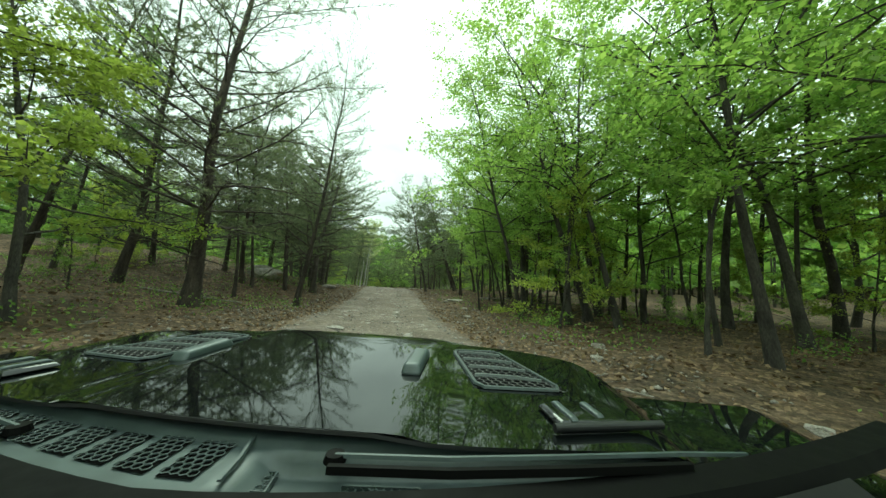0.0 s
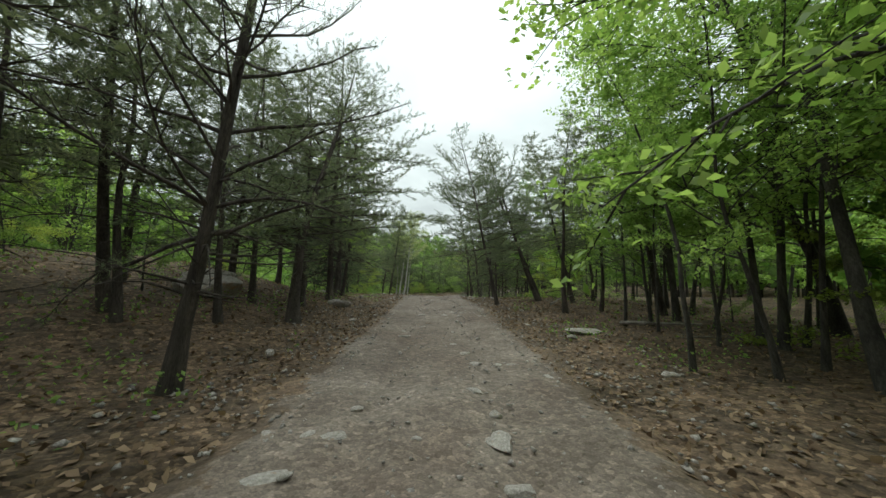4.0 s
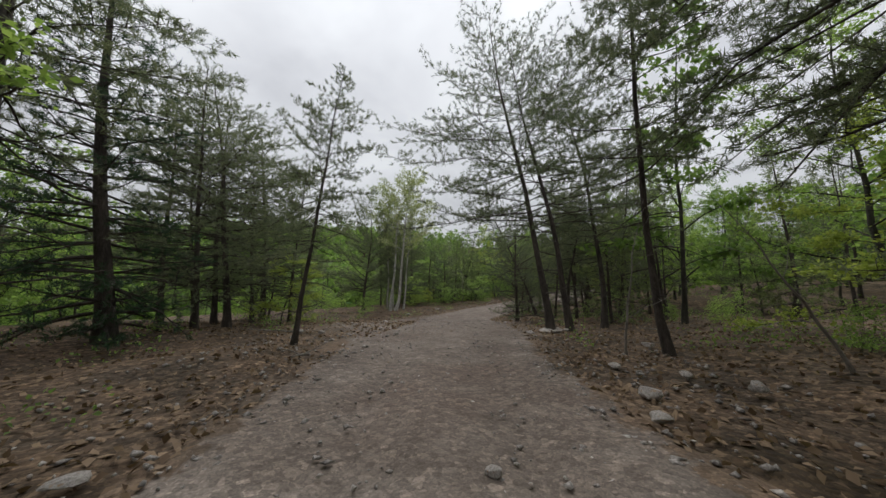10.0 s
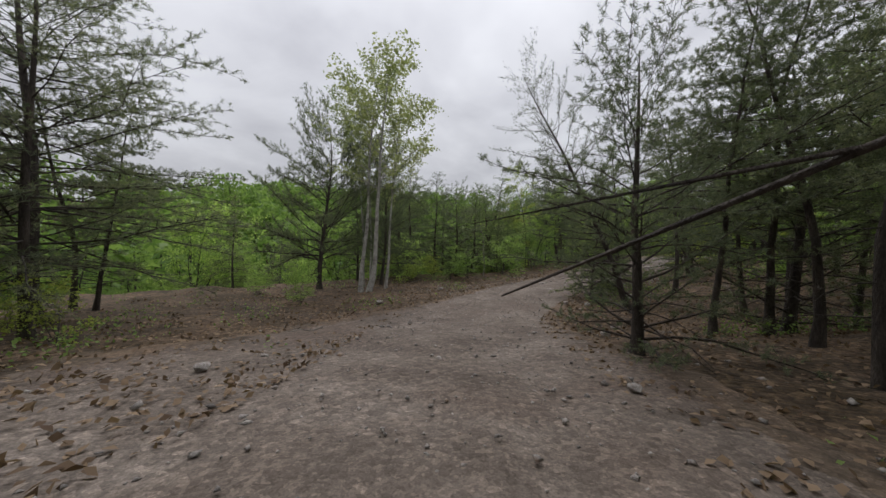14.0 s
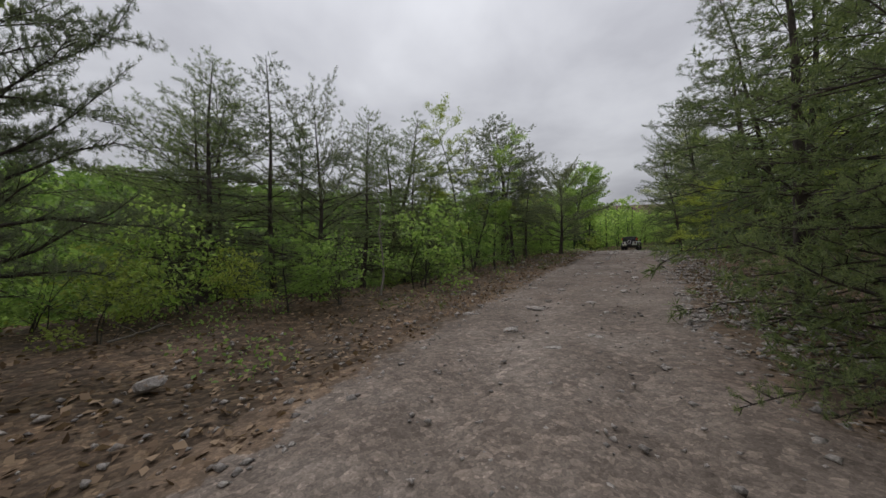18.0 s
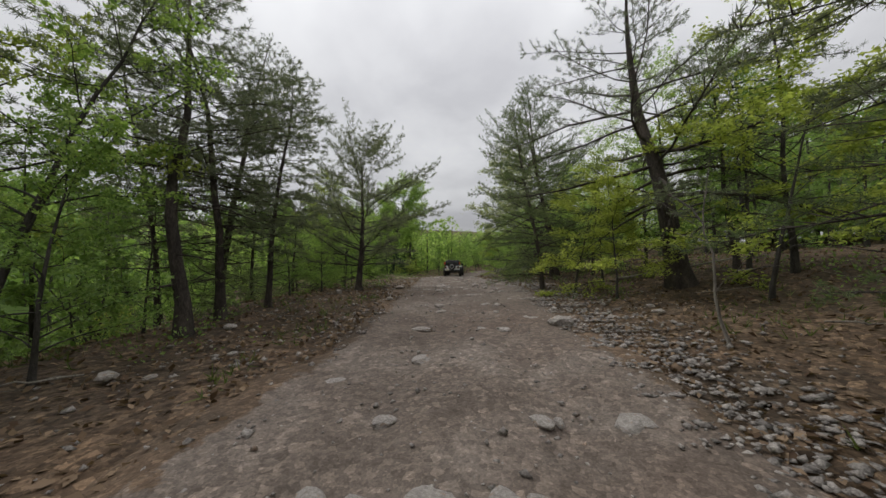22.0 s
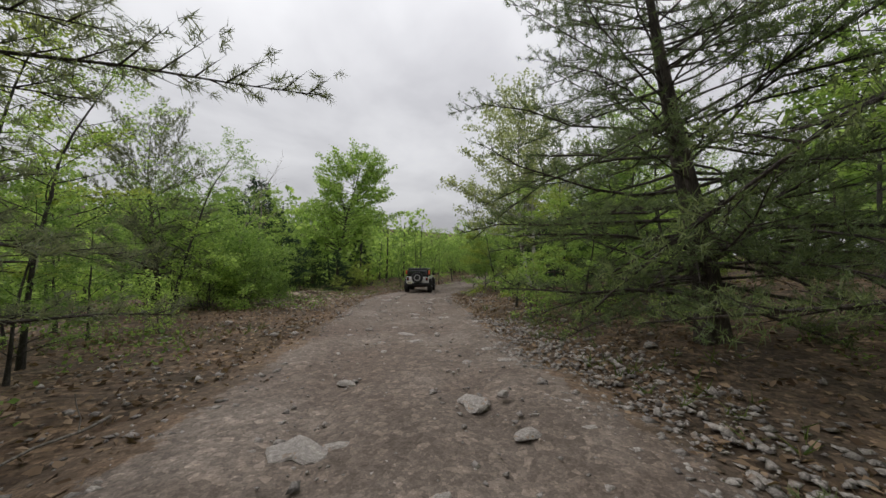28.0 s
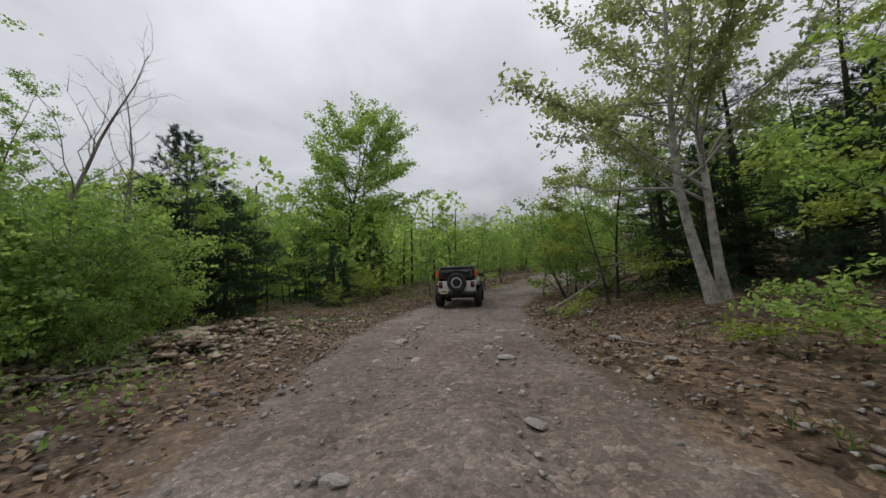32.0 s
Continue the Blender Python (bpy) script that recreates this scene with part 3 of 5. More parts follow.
PINE_LABEL = "slender pine with grey bark, dead lower limbs and sparse needles"
for s in range(4):
    kind("pine", lambda s=s: conifer("pine_tree", 11 + s, 12.0, 0.125, 0.24 + 0.04 * s, 2.9, 0.34, 24, PINE_BARK, NEEDLES, dead=14, tuft=0.13, wid=0.016, spray=1.2), 12.0, PINE_LABEL, "pine tree", "pines along the track")
for s in range(2):
    kind("bare_pine", lambda s=s: conifer("pine_tree", 401 + s, 14.0, 0.2, 0.2, 3.9, 0.4, 12, PINE_BARK, NEEDLES, shape="spread", dead=18, tuft=0.1, wid=0.014, twig_step=0.2, bunch=0.17, crook=0.06, spray=1.3), 14.0,
         "half-dead pine with long bare limbs and thin needles", "pine tree", "pines along the track")
for s in range(2):
    kind("over_pine", lambda s=s: conifer("pine_tree", 431 + s, 12.0, 0.135, 0.33, 4.7, 0.36, 26, PINE_BARK, NEEDLES, dead=10, tuft=0.085, wid=0.011, twig_step=0.18, bunch=0.12, crook=0.04, droop=0.01, spray=1.2), 12.0,
         "old pine with long level limbs above the track", "pine tree", "pines along the track")
kind("tall_yellow", lambda: broadleaf("leaf_tree", 98, 9.0, 0.09, 0.2, 3.7, 26, 9500, 0.095, LEAF_BARK, YELLOW_LEAVES, 0.9, up=0.25), 9.0,
     "slim tree with layered yellow green leaves", "tree", "leaf trees along the track")
for s in range(3):
    kind("back_pine", lambda s=s: conifer("pine_tree", 21 + s, 12.0, 0.12, 0.26, 2.8, 0.5, 8, PINE_BARK, NEEDLES, dead=9, tuft=0.3, wid=0.07, twig_step=0.42, bunch=0.3), 12.0, PINE_LABEL, "pine tree", "pines in the wood")
for s in range(2):
    kind("tall_pine", lambda s=s: conifer("pine_tree", 31 + s, 14.0, 0.19, 0.28, 4.1, 0.42, 28, PINE_BARK, NEEDLES, dead=12, crook=0.06, tuft=0.105, wid=0.011, spray=1.35), 14.0,
         "thick old pine with dark bark and long crooked limbs", "pine tree", "pines along the track")
for s in range(2):
    kind("pitch", lambda s=s: conifer("pitch_pine", 41 + s, 7.5, 0.17, 0.2, 3.7, 0.3, 26, PINE_BARK, NEEDLES, shape="spread", dead=6, crook=0.07, tuft=0.12, wid=0.012, twig_step=0.15, bunch=0.13, spray=1.35), 7.5,
         "spreading pitch pine with open crown of dark needle tufts", "pine tree", "pines along the track")
kind("thick_pine", lambda: conifer("pine_tree", 461, 9.0, 0.31, 0.3, 4.6, 0.5, 26, PINE_BARK, NEEDLES, dead=8, crook=0.05, tuft=0.105, wid=0.011, spray=1.35), 9.0,
     "thick pine with long level limbs over the wood floor", "pine tree", "pines along the track")
for s in range(3):
    kind("young", lambda s=s: conifer("young_pine", 51 + s, 6.5, 0.09, 0.06, 2.1, 0.32, 20, PINE_BARK, SOFT_NEEDLES, shape="cone", dead=3, crook=0.03, tuft=0.14, wid=0.02, twig_step=0.22, bunch=0.16), 6.5,
         "young bushy pine with green needles down to the ground", "pine tree", "young pines")
for s in range(2):
    kind("white", lambda s=s: conifer("white_pine", 61 + s, 11.0, 0.17, 0.1, 4.6, 0.31, 24, PINE_BARK, SOFT_NEEDLES, dead=10, crook=0.04, tuft=0.105, wid=0.0115, twig_step=0.2, bunch=0.13, spray=1.35), 11.0,
         "broad white pine with soft green needles on level limbs", "pine tree", "white pines")
for s in range(2):
    kind("hemlock", lambda s=s: conifer("hemlock_tree", 75 + s, 11.0, 0.2, 0.06, 3.0, 0.32, 24, PINE_BARK, DARK_NEEDLES, shape="cone", dead=6, crook=0.03, tuft=0.13, wid=0.015, twig_step=0.2, bunch=0.14), 11.0,
         "tall dense dark hemlock with drooping limbs", "hemlock tree")
LEAF_LABEL = "slim leaf tree with dark trunk and bright spring leaves"
for s in range(4):
    kind("leaf", lambda s=s: broadleaf("leaf_tree", 81 + s, 11.0, 0.1, 0.2, 4.2, 26, 8200, 0.11, LEAF_BARK, LEAVES, 0.8, up=0.4), 11.0, LEAF_LABEL, "tree", "leaf trees along the track")
for s in range(3):
    kind("near_leaf", lambda s=s: broadleaf("leaf_tree", 281 + s, 11.0, 0.1, 0.3, 4.4, 30, 6800, 0.1, LEAF_BARK, LEAVES, 0.85, up=0.35, twig=0.75), 11.0, LEAF_LABEL, "tree", "leaf trees along the track")
for s in range(3):
    kind("back_leaf", lambda s=s: broadleaf("leaf_tree", 181 + s, 11.0, 0.1, 0.16, 3.6, 20, 2300, 0.235, LEAF_BARK, DEEP_LEAVES if s == 1 else LEAVES, 0.7, up=0.45), 11.0, LEAF_LABEL, "tree", "leaf trees in the wood")
for s in range(3):
    kind("maple", lambda s=s: broadleaf("maple_tree", 91 + s, 7.0, 0.07, 0.1, 2.8, 24, 6400, 0.092, LEAF_BARK, LEAVES if s == 1 else DEEP_LEAVES, 0.75, up=0.4), 7.0,
         "young maple with layered mid green leaves", "tree", "leaf trees along the track")
kind("yellow", lambda: broadleaf("leaf_tree", 97, 5.5, 0.05, 0.16, 2.6, 20, 6800, 0.088, LEAF_BARK, YELLOW_LEAVES, 0.9, up=0.2), 5.5,
     "small understorey tree with layered yellow green leaves", "tree", "leaf trees along the track")
kind("round", lambda: broadleaf("oak_tree", 101, 9.5, 0.13, 0.24, 3.8, 100, 26000, 0.135, LEAF_BARK, LEAVES, 0.4, up=0.3, round_top="dome"), 9.5,
     "round full oak with fresh green crown at the bend", "tree")
for s in range(3):
    kind("aspen", lambda s=s: broadleaf("aspen_tree", 111 + s, 12.0, 0.135, 0.46, 3.5, 22, 3400, 0.145, PALE_BARK, ASPEN_LEAVES, 0.3, round_top=True, up=0.7, crook=0.06), 12.0,
         "pale barked aspen with a thin crown of young leaves", "tree", "aspens by the clearing")
for s in range(3):
    kind("shrub", lambda s=s: broadleaf("shrub", 121 + s, 2.2, 0.02, 0.06, 1.1, 8, 1400, 0.095, LEAF_BARK, LEAVES if s else YELLOW_LEAVES, 0.6, stems=4, crook=0.1, twig=0.35), 2.2,
         "leafy green shrub with several thin stems", "shrub", "undergrowth")
for s in range(3):
    kind("bush", lambda s=s: broadleaf("bushy_tree", 141 + s, 4.2, 0.045, 0.04, 2.0, 16, 4800, 0.115, LEAF_BARK, DEEP_LEAVES if s == 2 else LEAVES, 0.5, stems=3, crook=0.08, round_top=True), 4.2,
         "bushy young tree with fresh green leaves down to the ground", "tree", "young trees on the valley side")
for s in range(2):
    kind("thicket", lambda s=s: broadleaf("bushy_shrub", 241 + s, 3.4, 0.028, 0.05, 1.5, 13, 4300, 0.098, LEAF_BARK, LEAVES if s else DEEP_LEAVES, 0.6, stems=4, crook=0.1, twig=0.4), 3.4,
         "dense leafy shrub with many thin stems beside the track", "shrub", "undergrowth")
for s in range(2):
    kind("pole", lambda s=s: broadleaf("leaf_tree", 151 + s, 9.0, 0.06, 0.35, 2.2, 14, 3600, 0.115, LEAF_BARK, LEAVES, 0.8, up=0.5, crook=0.09), 9.0,
         "thin dark sapling with leaves high up", "tree", "leaf trees in the wood")
for s in range(3):
    kind("tier", lambda s=s: conifer("pine_tree", 161 + s, 10.0, 0.13, 0.18, 3.9, 0.32, 22, PINE_BARK, NEEDLES, dead=8, crook=0.03, tuft=0.10, wid=0.012, twig_step=0.2, bunch=0.11, droop=0.0, spray=1.1), 10.0,
         "pine with level tiers of open limbs down to the ground", "pine tree", "pines along the track")
for s in range(2):
    kind("low_pitch", lambda s=s: conifer("pitch_pine", 171 + s, 6.6, 0.14, 0.08, 3.1, 0.3, 26, PINE_BARK, NEEDLES, shape="spread", dead=8, crook=0.05, tuft=0.11, wid=0.012, twig_step=0.22, bunch=0.12), 6.6,
         "dense pitch pine with limbs down to the ground", "pine tree", "pines along the track")
for s in range(2):
    kind("dark_pine", lambda s=s: conifer("white_pine", 191 + s, 6.5, 0.11, 0.03, 2.5, 0.19, 44, PINE_BARK, DARK_NEEDLES, dead=2, crook=0.03, tuft=0.14, wid=0.018, twig_step=0.18, bunch=0.15, spray=1.25), 6.5,
         "full dark green pine with needles down to the ground", "pine tree", "young pines")
kind("birch", lambda: broadleaf("birch_tree", 115, 9.5, 0.125, 0.26, 5.0, 36, 8200, 0.125, PALE_BARK, ASPEN_LEAVES, 0.5, up=0.6, crook=0.05), 9.5,
     "pale barked birch with light green crown", "tree")
kind("dead", lambda: broadleaf("dead_tree", 131, 7.0, 0.062, 0.4, 1.9, 18, 0, 0.1, DEAD_WOOD, LEAVES, 0.3, up=1.2, crook=0.07), 7.0,
     "bare grey dead tree with broken branches", "dead tree")
kind("snag", lambda: broadleaf("dead_sapling", 133, 3.0, 0.03, 0.3, 0.9, 6, 0, 0.1, DEAD_WOOD, LEAVES, 0.3, up=0.5, crook=0.12), 3.0,
     "thin pale dead sapling without leaves", "dead tree")
PLANTED = []


def plant(key, x, y, tall, turn=None, lean=0.0, towards=0.0, girth=1.0, variant=None, label=""):
    """Sets one tree on the ground. lean: degrees, towards: compass angle of the lean in degrees from +x."""
    rng = random.Random(int(x * 131 + y * 977))
    pool = KINDS[key]
    k = pool[variant % len(pool) if variant is not None else rng.randrange(len(pool))]
    s = tall / k[1]
    turn = rng.uniform(0, 360) if turn is None else turn
    a = radians(towards)
    tip = Matrix.Rotation(radians(lean), 4, Vector((-math.sin(a), math.cos(a), 0)))
    m = Matrix.Translation((x, y, land_at(x, y) - 0.02)) @ tip @ Matrix.Rotation(radians(turn), 4, "Z") @ Matrix.Diagonal((s * girth, s * girth, s, 1))
    if k[5] is None:
        ob = k[0]()
        ob.matrix_basis = m
        k[5] = ob
    else:
        ob = copy_thing(k[5], m)
        ob.scale = m.to_scale()
    tagged(ob, label or k[2], k[3], k[4])
    PLANTED.append((x, y))
    return ob

# the wood along the first straight
plant("bare_pine", -8.0, 10.5, 14, lean=7, towards=20, girth=1.15, turn=0, label="leaning half-dead pine with long bare limbs beside the track")
plant("bare_pine", -12.5, 12.6, 14, lean=9, towards=15, girth=0.9, turn=150)
plant("bare_pine", -6.8, 15.5, 12.5, lean=5, towards=0, girth=0.7, turn=60)
plant("pine", -15.0, 11.4, 14, lean=10, towards=10)
plant("pine", -10.6, 17.5, 11, girth=1.15)
plant("pine", -9.9, 17.1, 9.5, girth=0.9)
plant("pine", -9.2, 14.6, 9, girth=0.8)
plant("pine", -9.4, 23.4, 10.5, girth=1.1, variant=1)
plant("tall_pine", -8.1, 20.7, 10.4, lean=3, towards=180, girth=1.3, turn=285, variant=0, label="thick dark pine with a long level limb over the track")
plant("tall_yellow", -7.8, 6.0, 8.4)
plant("pine", -13.0, 19.5, 11.5)
plant("tier", -12.0, 22.6, 10.5)
plant("pine", -14.6, 16.4, 12)
plant("pine", -11.4, 26.4, 11)
plant("tall_yellow", -8.0, 3.0, 9.0)
plant("leaf", -9.2, 1.5, 12)
plant("near_leaf", 7.4, 15.6, 14, lean=12, towards=178, girth=1.25)
plant("leaf", 8.2, 13.4, 11, lean=4, towards=170, girth=1.1)
plant("leaf", 8.4, 22.4, 13, lean=5, towards=180, girth=1.5)
plant("near_leaf", 3.4, 18.2, 8, lean=7, towards=170, girth=0.8)
plant("near_leaf", 4.7, 18.8, 9, lean=6, towards=170, girth=0.8)
plant("near_leaf", 3.5, 14.4, 12.5, lean=11, towards=180, girth=0.85)
plant("near_leaf", 4.2, 15.6, 8, girth=0.8)
plant("near_leaf", 9.4, 10.9, 13, lean=15, towards=188, girth=1.15)
plant("near_leaf", 8.6, 7.8, 12, lean=8, towards=180, girth=1.2)
plant("leaf", 11.8, 9.8, 12, girth=1.3)
plant("leaf", 10.4, 21.7, 11)
plant("near_leaf", 7.2, 4.0, 11, lean=8, towards=180, girth=1.1)
plant("leaf", 9.5, 1.0, 12, lean=6, towards=180)
plant("leaf", 3.8, 23.9, 9, lean=5, towards=190, girth=0.8)
plant("leaf", 6.6, 26.5, 10)
plant("maple", 5.3, 12.3, 6.5)
plant("yellow", 6.4, 18.8, 5.5)
plant("maple", 12.5, 16.0, 9)
plant("maple", 6.8, 30.5, 8)
plant("near_leaf", 5.2, 20.4, 12, lean=8, towards=180, girth=0.9)
plant("near_leaf", 4.6, 12.0, 14, lean=10, towards=180, girth=0.8)
# three unseen trees behind the start, added to shade the ground and bonnet
plant("near_leaf", 6.6, -3.5, 12, lean=5, towards=180)
plant("near_leaf", 5.6, -9.0, 12, lean=8, towards=180)
plant("near_leaf", -5.6, -3.0, 12, lean=7, towards=0)

# pines towards the clearing
plant("pine", -10.3, 28.0, 11, lean=6, towards=0, girth=1.1)
plant("pine", -10.5, 29.3, 11)
plant("tier", -9.3, 25.5, 12.2, girth=0.95, label="full pine with level limbs beside the track")
plant("pine", -12.6, 33.4, 12.5, girth=1.1)
plant("leaf", -11.4, 30.4, 9.5, variant=2)
plant("pine", -13.3, 27.5, 12)
plant("pine", -14.5, 31.5, 12)
plant("tier", -1.5, 30.1, 11.5, lean=10, towards=175, girth=0.7, variant=2, label="pine with tiered limbs that leans over the track")
plant("pine", 1.3, 33.4, 11.5, lean=15, towards=170, girth=1.3)
plant("pine", 1.5, 27.0, 10, lean=10, towards=165, girth=1.1)
plant("pine", 5.4, 26.5, 13, lean=12, towards=175, girth=1.4)
plant("near_leaf", 7.6, 29.6, 9, lean=4, towards=180)
plant("pine", 5.0, 34.3, 11)
plant("tall_pine", 1.2, 32.7, 13, lean=25, towards=165, girth=0.8, variant=1, label="old pine that leans far over the track")
plant("pine", -10.2, 37.9, 8.3, lean=1, towards=0, girth=0.8, variant=2, label="lone slender pine at the edge of the clearing")
plant("tier", -15.6, 40.2, 9.5)
plant("hemlock", -15.0, 37.2, 12, girth=1.0)
plant("pine", 3.2, 32.2, 11, lean=4, towards=180, girth=1.1)
plant("tier", -15.4, 41.4, 10.5)
plant("tier", -17.0, 42.4, 10)
plant("yellow", -14.6, 43.4, 3.0, girth=1.3)
plant("tier", -20.8, 43.3, 11)
plant("pine", -20.6, 45.0, 11)
plant("tier", -16.6, 46.9, 9.2, girth=0.95, variant=0)
plant("tier", -17.6, 45.3, 9.6, girth=0.9)
plant("tier", -19.3, 48.2, 12, girth=1.2, variant=1, label="wide pine with level limbs at the edge of the clearing")
plant("pine", -20.5, 50.2, 8, girth=0.9)
plant("pine", -21.6, 50.2, 9)
plant("pine", -1.5, 38.2, 11.5, lean=9, towards=178, girth=0.8)
plant("over_pine", -3.4, 42.0, 12.5, lean=9, towards=178, girth=0.95, variant=0, turn=342, label="old pine with level limbs that leans over the track")
plant("over_pine", -2.7, 42.4, 12, lean=7, towards=182, girth=0.9, variant=1, turn=158)
plant("pine", -1.2, 43.8, 11)
plant("snag", -2.4, 38.0, 3.2)
plant("snag", 0.2, 36.4, 3.5, lean=30, towards=200)
plant("yellow", 3.2, 38.5, 6)
plant("leaf", 4.5, 40.0, 10)
plant("low_pitch", -4.2, 49.1, 5.6, girth=0.95, label="small pitch pine on the inside of the bend")
plant("pine", -1.8, 51.6, 8)
plant("pine", -0.5, 51.9, 8.5, girth=1.1)
plant("pine", -0.9, 50.0, 8.5)
plant("bare_pine", -2.5, 55.9, 10, lean=20, towards=172, girth=0.8, label="leaning pine with few limbs beside the bend")
plant("low_pitch", 0.2, 52.4, 6.8)
plant("pine", -1.7, 47.8, 8)
plant("pine", 0.8, 55.2, 8)
plant("pine", 2.6, 56.1, 9, girth=1.2)
plant("pine", 1.2, 49.5, 10)
plant("young", 2.6, 52.4, 7)
plant("young", -0.4, 45.6, 6)

# aspens and young pines at the bend
plant("pitch", -17.1, 57.9, 9.2, girth=0.68, variant=0)
plant("aspen", -15.6, 60.0, 10.6, lean=1, towards=0, girth=0.8, variant=0)
plant("aspen", -14.5, 57.7, 11.0, lean=3, towards=0, girth=0.95, variant=1)
plant("aspen", -14.0, 57.5, 11.2, lean=13, towards=-8, girth=1.05, variant=2)
plant("aspen", -13.8, 59.2, 10.2, lean=6, towards=10, girth=0.75, variant=1, turn=140)
plant("aspen", -14.9, 59.6, 10.0, lean=3, towards=180, girth=0.6, variant=2, turn=40)
plant("pitch", -14.6, 60.3, 7.4, girth=0.62, variant=1)
plant("tier", -16.9, 61.7, 7.6, girth=0.8)
plant("white", -15.2, 66.5, 8.6, girth=1.05, variant=0)
plant("tier", -13.2, 67.2, 8.0, girth=1.1)
plant("white", -16.8, 68.5, 9.4, girth=0.95, variant=1)
plant("white", -9.4, 73.4, 8.4, girth=1.05, variant=0)
plant("tier", -18.0, 71.5, 11.5, girth=1.1, variant=1)
plant("white", -19.7, 70.3, 9.8, girth=0.9, variant=1)
plant("low_pitch", -11.4, 66.7, 6.4, girth=0.8)
plant("snag", -9.3, 65.9, 4.4, lean=4, towards=200)
plant("white", -10.6, 69.2, 7.6, girth=0.95, variant=0)
plant("young", -13.2, 69.5, 7.0, girth=1.1)
plant("young", -8.6, 70.4, 5.8, girth=1.1)
plant("white", -10.6, 75.2, 10.2, girth=1.4, variant=1, label="blue green white pine on the valley side")
plant("young", -7.9, 71.8, 5.2, girth=1.2)
plant("maple", -5.8, 71.5, 3.4, variant=0)
plant("tall_yellow", -6.0, 75.0, 9.6, girth=0.75, label="slim tree with yellow green top")
plant("leaf", -5.6, 73.5, 7.4, lean=8, towards=60, girth=0.9, label="crooked dark-limbed tree with bright leaves")
plant("maple", -4.6, 72.6, 3.6)
plant("pine", -3.4, 74.6, 9.6, girth=1.35, variant=3)
plant("pine", -2.9, 75.9, 9.0, girth=1.2, variant=0)
plant("pine", -1.9, 76.9, 8.0, girth=1.0)
plant("tall_pine", -3.1, 78.2, 9.5, girth=1.0, turn=40, variant=1)
plant("maple", -6.3, 77.0, 5.0)
plant("pitch", 1.4, 79.6, 5.9, turn=120, girth=1.02, label="open crowned pitch pine by the drop")
plant("maple", -1.1, 79.4, 3.0)
plant("young", -2.3, 80.4, 4.6, girth=1.2)
plant("young", -3.0, 76.6, 3.0, girth=1.3)
plant("young", -0.8, 81.6, 3.6, girth=1.2)
plant("maple", -0.6, 82.0, 3.2)
plant("bush", 0.6, 83.6, 3.0)
plant("white", 6.9, 75.1, 7.4, girth=0.72, variant=1, label="pale green white pine beside the track")
plant("near_leaf", 2.0, 84.8, 5.6, girth=0.85)
plant("tall_yellow", 0.6, 86.4, 6.4)
plant("pine", -4.6, 79.0, 9)
plant("white", -3.4, 58.1, 6.0, girth=0.68, variant=0, turn=70, label="dense grey green white pine at the inside of the bend")
plant("young", -2.8, 58.9, 5.6, girth=1.0)
plant("young", -1.7, 60.8, 7.4, girth=1.15)
plant("pine", 0.2, 59.0, 10)
plant("pine", 3.9, 66.0, 9.5, girth=1.2)
plant("white", 3.2, 64.8, 9, lean=8, towards=150)
plant("pine", 9.6, 70.4, 8)
plant("thick_pine", 8.2, 71.2, 9.2, lean=9, towards=140, turn=75, label="thick pine that leans towards the track")
plant("near_leaf", 10.6, 72.4, 8)
plant("snag", 3.5, 68.5, 3, lean=6)
plant("white", 11.4, 78.6, 11, girth=0.85, variant=0, turn=200, label="double stemmed white pine beside the track")
plant("white", 11.55, 78.45, 10.5, variant=1, girth=0.85)
plant("maple", 12.4, 81.6, 3.2, girth=1.2, variant=1)
plant("yellow", 6.5, 73.4, 3.6, girth=1.2)
plant("yellow", 6.3, 71.9, 3.5, girth=1.2)
plant("yellow", 9.4, 74.4, 4.6)
plant("near_leaf", 11.6, 76.4, 7)
plant("near_leaf", 12.6, 71.0, 8)
plant("tall_yellow", 9.4, 69.2, 7.5)
plant("yellow", 6.9, 69.0, 4.6, girth=1.2)
plant("maple", 9.8, 70.2, 6)
plant("maple", 12.0, 74.2, 6)
plant("maple", 14.6, 80.4, 6)

plant("leaf", 6.6, 33.2, 9, girth=1.1)
plant("leaf", 8.2, 36.0, 10)
plant("leaf", 7.6, 30.4, 9, girth=1.1)
plant("leaf", 6.2, 37.6, 8)
plant("near_leaf", 5.8, 10.8, 13, lean=12, towards=178, girth=0.95)
plant("near_leaf", 6.4, 6.4, 13, lean=12, towards=175, girth=0.95)
plant("near_leaf", 5.9, 13.2, 14, lean=15, towards=180, girth=1.1)
plant("near_leaf", 5.2, 21.0, 11, lean=7, towards=180)
plant("near_leaf", 15.8, 82.4, 7.5)
plant("leaf", 20.8, 84.0, 8)
plant("maple", 23.2, 88.0, 6)
plant("leaf", 24.5, 93.0, 7)
plant("maple", 27.8, 95.6, 6)
plant("leaf", 30.5, 98.2, 7)
plant("maple", 22.0, 97.4, 3.0)
plant("young", 26.4, 91.0, 7)

# the last bend
plant("round", 14.2, 108.5, 13.0, girth=0.96, label="round full oak with fresh green crown at the bend")
plant("dark_pine", 16.0, 107.0, 4.4, girth=1.1)
plant("bush", 2.2, 96.0, 4.2)
plant("leaf", 1.4, 88.4, 5.0, girth=0.8)
plant("pitch", 2.9, 91.6, 6.6, girth=0.6, variant=0)
plant("near_leaf", 3.4, 93.6, 5.4, lean=8, towards=170, girth=1.1)
plant("near_leaf", 3.3, 90.9, 6.6, lean=4, towards=0, girth=0.95, variant=1)
plant("thicket", 5.9, 92.6, 3.0)
plant("thicket", 5.1, 93.6, 3.5)
plant("thicket", 6.4, 94.0, 3.0)
